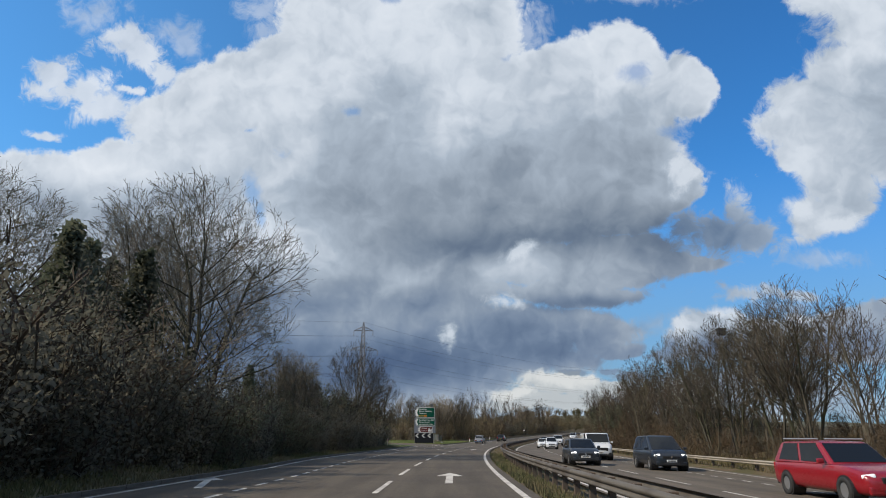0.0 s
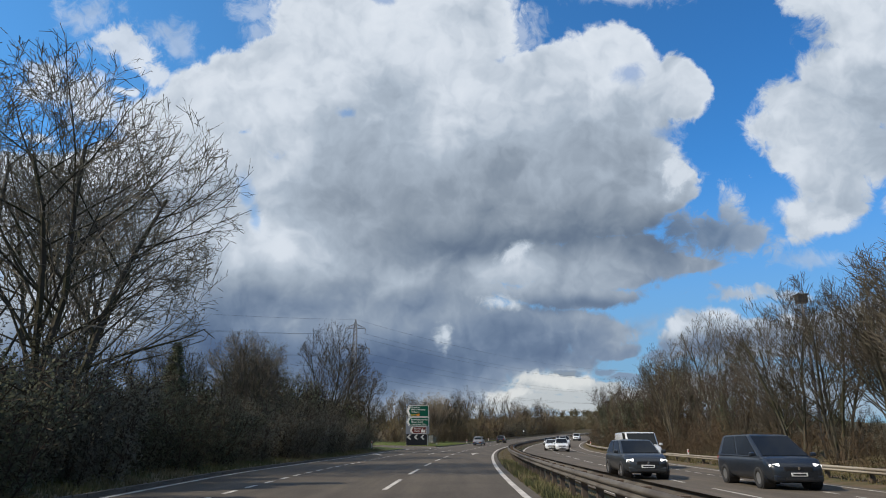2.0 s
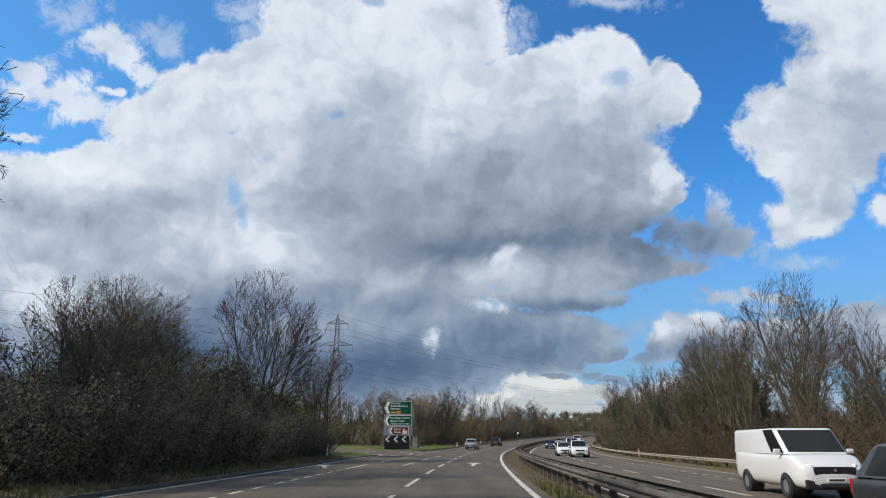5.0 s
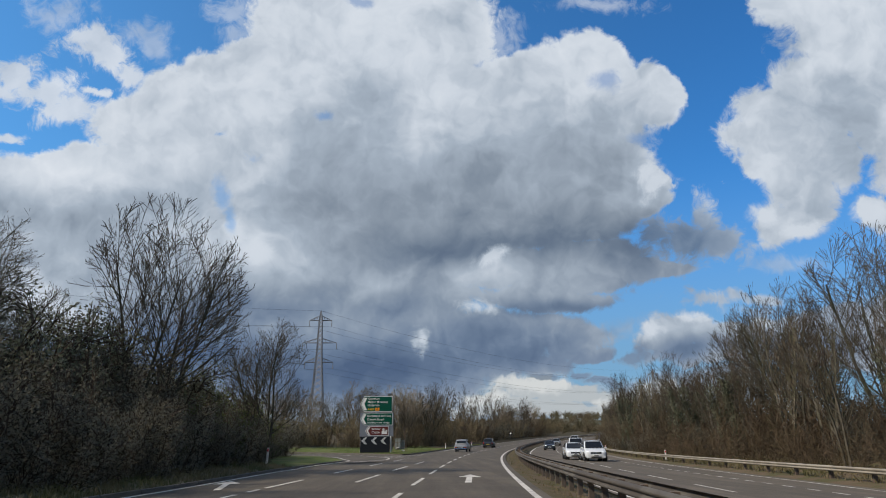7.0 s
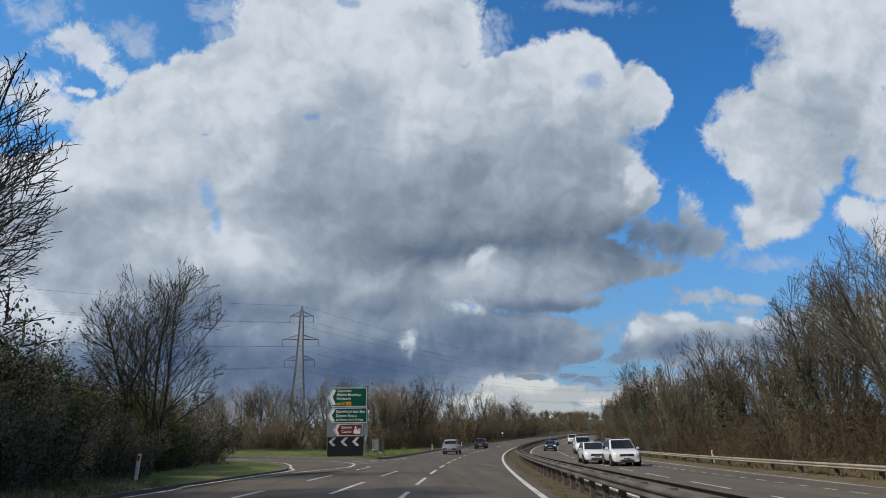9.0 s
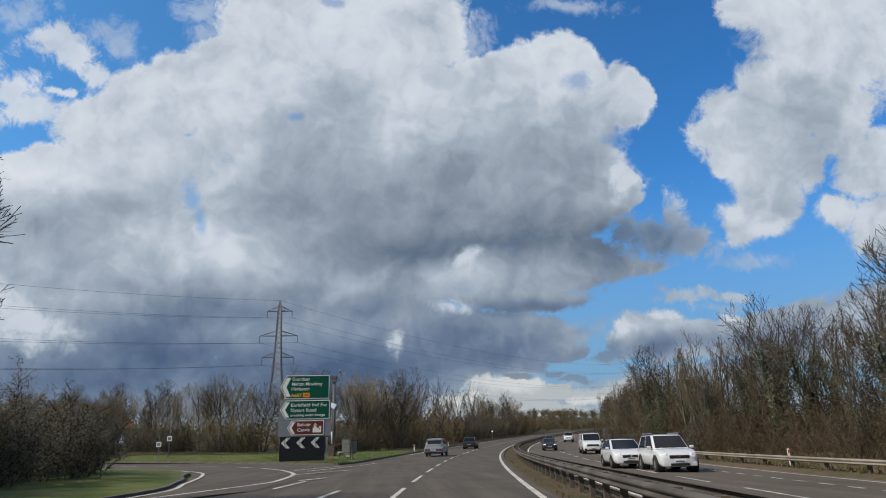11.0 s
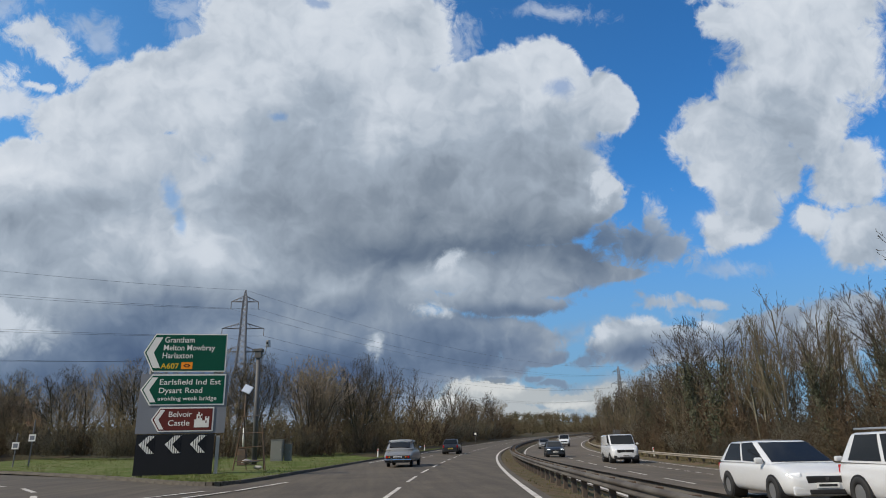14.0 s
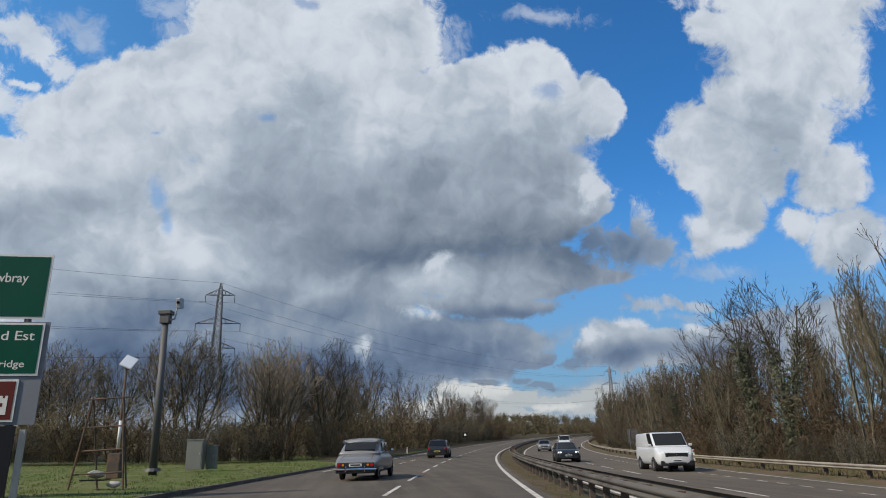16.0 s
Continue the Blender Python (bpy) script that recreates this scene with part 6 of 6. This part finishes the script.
def classic_saloon(m):
    """The old silver fastback saloon: wide nose, long sloping tail, narrow at the back."""
    car = empty("classic_saloon", m, "old silver-grey fastback saloon with chrome bumper, driving away", "car", "traffic on the road")
    L, h = 4.84, 0.895
    rows = [(-2.40, section(0.70, 0.42, 0.60, 0.2)), (-2.34, section(0.77, 0.37, 0.66, 0.16)), (-2.1, section(0.80, 0.35, 0.765, 0.14)), (-1.7, section(0.815, 0.34, 0.885)),
            (-1.25, section(0.83, 0.33, 0.955)), (-0.6, section(0.865, 0.28, 0.94)), (0.2, section(0.89, 0.24, 0.93)), (0.75, section(0.895, 0.25, 0.93)), (1.3, section(0.885, 0.25, 0.89)),
            (1.9, section(0.85, 0.25, 0.80)), (2.25, section(0.74, 0.27, 0.68, 0.16)), (2.42, section(0.5, 0.32, 0.55, 0.2))]
    body = part("body", loft(rows), SILVER, car, "silver-grey painted body", True)
    mod = body.modifiers.new("round", "SUBSURF")
    mod.levels = mod.render_levels = 1

    def glasshouse(k):
        out = []
        for yy, w, z in ((-1.62, 0.64, 0.98), (-1.42, 0.66, 1.10), (-1.12, 0.68, 1.30), (-0.80, 0.685, 1.40), (-0.2, 0.70, 1.45), (0.25, 0.70, 1.43), (0.55, 0.70, 1.33), (0.85, 0.72, 1.12), (1.08, 0.72, 0.95)):
            half = [(0, 0.86), (0.78 * k, 0.86), (0.765 * k, 0.93), ((0.765 + w) / 2 * k + 0.02, (0.93 + z) / 2), (w * 0.97 * k, z - 0.05), (w * 0.80, z - 0.012), (w * 0.4, z + 0.012), (0, z + 0.018)]
            out.append((yy, half))
        return out

    part("cabin", loft(glasshouse(1.0)), SILVER, car, smooth=True)
    # roof skin, a touch paler and proud of the glass
    bm = bmesh.new()
    grid = []
    for yy, z in ((-1.16, 1.315), (-0.85, 1.415), (-0.3, 1.482), (0.2, 1.475), (0.48, 1.405)):
        grid.append([bm.verts.new((x * 0.70, yy, z + 0.012 - 0.055 * x * x)) for x in (-1, -0.7, -0.35, 0, 0.35, 0.7, 1)])
    for a, b in zip(grid, grid[1:]):
        for i in range(6):
            bm.faces.new((a[i], a[i + 1], b[i + 1], b[i]))
    bmesh.ops.solidify(bm, geom=bm.faces[:], thickness=0.03)
    part("roof", bm, paint("roof_paint", (0.40, 0.41, 0.42), 0.35, 0.4, 0.2), car, "pale grey roof panel", True)
    rear = [(-0.60, -1.60, 1.00), (0.60, -1.60, 1.00), (0.62, -1.19, 1.285), (-0.62, -1.19, 1.285)]
    part("rear_window", pane(bmesh.new(), rear, 0.035, 0.045), GLASS, car, "dark rear window")
    front = [(0.62, 0.99, 1.0), (-0.62, 0.99, 1.0), (-0.6, 0.57, 1.32), (0.6, 0.57, 1.32)]
    part("windscreen", pane(bmesh.new(), front, 0.02, 0.05), GLASS, car)
    for side in (-1, 1):
        for y0, y1 in ((-1.05, -0.32), (-0.24, 0.62)):
            quad = [Vector((side * 0.775, y0, 0.96)), Vector((side * 0.775, y1 + 0.12 * (y1 > 0), 0.96)), Vector((side * 0.715, y1 - 0.08 * (y1 > 0), 1.34)), Vector((side * 0.715, y0 + 0.1 * (y0 < -1), 1.34))]
            part("side_window", pane(bmesh.new(), quad if side > 0 else quad[::-1], 0.03, 0.03), GLASS, car)
        part("roof_indicator", add_rod(bmesh.new(), (side * 0.66, -1.30, 1.345), (side * 0.66, -0.98, 1.405), 0.045, 0.028, 10), CHROME, car, "chrome trumpet indicator")
        part("tail_light", add_rod(bmesh.new(), (side * 0.60, -2.37, 0.54), (side * 0.60, -2.475, 0.535), 0.06, sides=14), LAMP_RED, car, "round red tail light")
        part("indicator", add_rod(bmesh.new(), (side * 0.45, -2.37, 0.54), (side * 0.45, -2.47, 0.535), 0.04, sides=12), LAMP_AMBER, car)
        part("rear_skirt", add_box(bmesh.new(), (0.03, 0.9, 0.30), (side * 0.77, -1.38, 0.48), (0, 0, -side * 4), 0.012), SILVER, car)
        part("headlight", add_box(bmesh.new(), (0.42, 0.14, 0.17), (side * 0.56, 2.22, 0.60), (0, 0, -side * 18), 0.05), LAMP, car)
        part("overrider", add_box(bmesh.new(), (0.05, 0.09, 0.2), (side * 0.34, -2.46, 0.39), bevel=0.02), CHROME, car)
        wheel(car, side * 0.655, -1.42, 0.335, 0.15, CHROME)
        wheel(car, side * 0.755, 1.70, 0.335, 0.17, CHROME)
        part("mirror", add_box(bmesh.new(), (0.14, 0.06, 0.1), (side * 0.95, 0.7, 1.02), bevel=0.03), CHROME, car)
        part("boot_seam", add_box(bmesh.new(), (0.012, 0.75, 0.006), (side * 0.54, -1.95, 0.822), (16, 0, side * 3)), TRIM, car)
    part("rear_bumper", add_box(bmesh.new(), (1.52, 0.12, 0.07), (0, -2.44, 0.385), bevel=0.03), CHROME, car, "chrome rear bumper")
    part("bumper_apron", add_box(bmesh.new(), (1.44, 0.10, 0.13), (0, -2.40, 0.315), bevel=0.03), TRIM, car, "black apron under the bumper")
    part("front_bumper", add_box(bmesh.new(), (1.5, 0.12, 0.1), (0, 2.42, 0.42), bevel=0.03), CHROME, car)
    # dark slab below the floor, added to stand for the shade there
    part("shade_tray", add_box(bmesh.new(), (1.2, 4.2, 0.08), (0, -0.1, 0.27), bevel=0.02), TRIM, car)
    panel = part("rear_panel", add_box(bmesh.new(), (1.34, 0.06, 0.17), (0, -2.425, 0.53), (8, 0, 0), 0.02), TRIM, car, "dark lamp and plate panel")
    part("number_plate", add_box(bmesh.new(), (0.46, 0.012, 0.1), (0, -2.462, 0.53), (8, 0, 0)), PLATE_WHITE, panel)
    part("plate_bar", add_box(bmesh.new(), (0.36, 0.006, 0.045), (0, -2.471, 0.53), (8, 0, 0)), TRIM, panel)
    return car


classic_saloon(at_road(110.7, -4.05))
vehicle("hatchback", "dark grey hatchback driving away in the same direction", "car", at_road(144, -3.5), BLACK_PAINT, 4.2, 1.79, 1.52, hood=0.88, belt=0.95, back=(-0.47, -0.37), screen=(0.26, 0.06))
vehicle("panel_van", "white panel van with black grille coming the other way", "van", at_road(121.5, 10.5, True), WHITE_PAINT, 4.97, 1.99, 1.97, hood=1.18, belt=1.24, tail=1.5, clear=0.25,
        screen=(0.34, 0.19), back=(-0.495, -0.485), boot=1.3, tumble=0.86, wheel_r=0.34, front_axle=0.32, rear_axle=-0.27, windows=0)
vehicle("panel_van", "plain white panel van coming the other way", "van", at_road(35, 9.9, True), WHITE_PAINT, 4.6, 1.92, 1.92, hood=1.12, belt=1.2, tail=1.5, clear=0.25,
        screen=(0.33, 0.18), back=(-0.495, -0.485), boot=1.3, tumble=0.88, wheel_r=0.32, front_axle=0.31, rear_axle=-0.28, windows=0)
vehicle("hatchback", "dark teal hatchback with lit daytime lamps coming the other way", "car", at_road(137.5, 7.0, True), DARK_BLUE, 4.2, 1.78, 1.46, daylights=True, back=(-0.46, -0.34), screen=(0.27, 0.04))
vehicle("hatchback", "white family hatchback coming the other way", "car", at_road(88.8, 8.0, True), WHITE_PAINT, 4.25, 1.80, 1.46, back=(-0.46, -0.34), screen=(0.28, 0.04))
vehicle("off_roader", "white five-door off-roader with roof rails coming the other way", "car", at_road(84.6, 9.2, True), WHITE_PAINT, 4.45, 1.84, 1.64, hood=0.97, belt=1.01, back=(-0.47, -0.39), screen=(0.25, 0.07), rails=True, wheel_r=0.35)
vehicle("people_carrier", "dark blue people carrier with lit headlights coming the other way", "car", at_road(19.3, 10.7, True), DARK_BLUE, 4.6, 1.84, 1.70, daylights=True, hood=0.95, belt=1.0, back=(-0.48, -0.41), screen=(0.34, 0.09), wheel_r=0.33)
vehicle("hatchback", "dark grey hatchback with headlights on coming the other way", "car", at_road(23.5, 7.2, True), GREY_PAINT, 4.1, 1.75, 1.46, daylights=True, back=(-0.46, -0.35), screen=(0.27, 0.05))
vehicle("estate_car", "red estate car coming the other way", "car", at_road(1.6, 10.7, True), RED_PAINT, 4.6, 1.80, 1.50, back=(-0.48, -0.42), screen=(0.20, 0.03), rails=True)
vehicle("hatchback", "silver hatchback far off on the bend", "car", at_road(178, 7.0, True), SILVER, 4.2, 1.78, 1.48, back=(-0.46, -0.36), screen=(0.22, 0.05))
vehicle("panel_van", "pale van far off on the bend", "van", at_road(196, 10.2, True), WHITE_PAINT, 4.9, 1.95, 2.0, hood=1.15, belt=1.22, tail=1.5, clear=0.25,
        screen=(0.34, 0.19), back=(-0.495, -0.485), boot=1.3, tumble=0.88, wheel_r=0.33, windows=0)
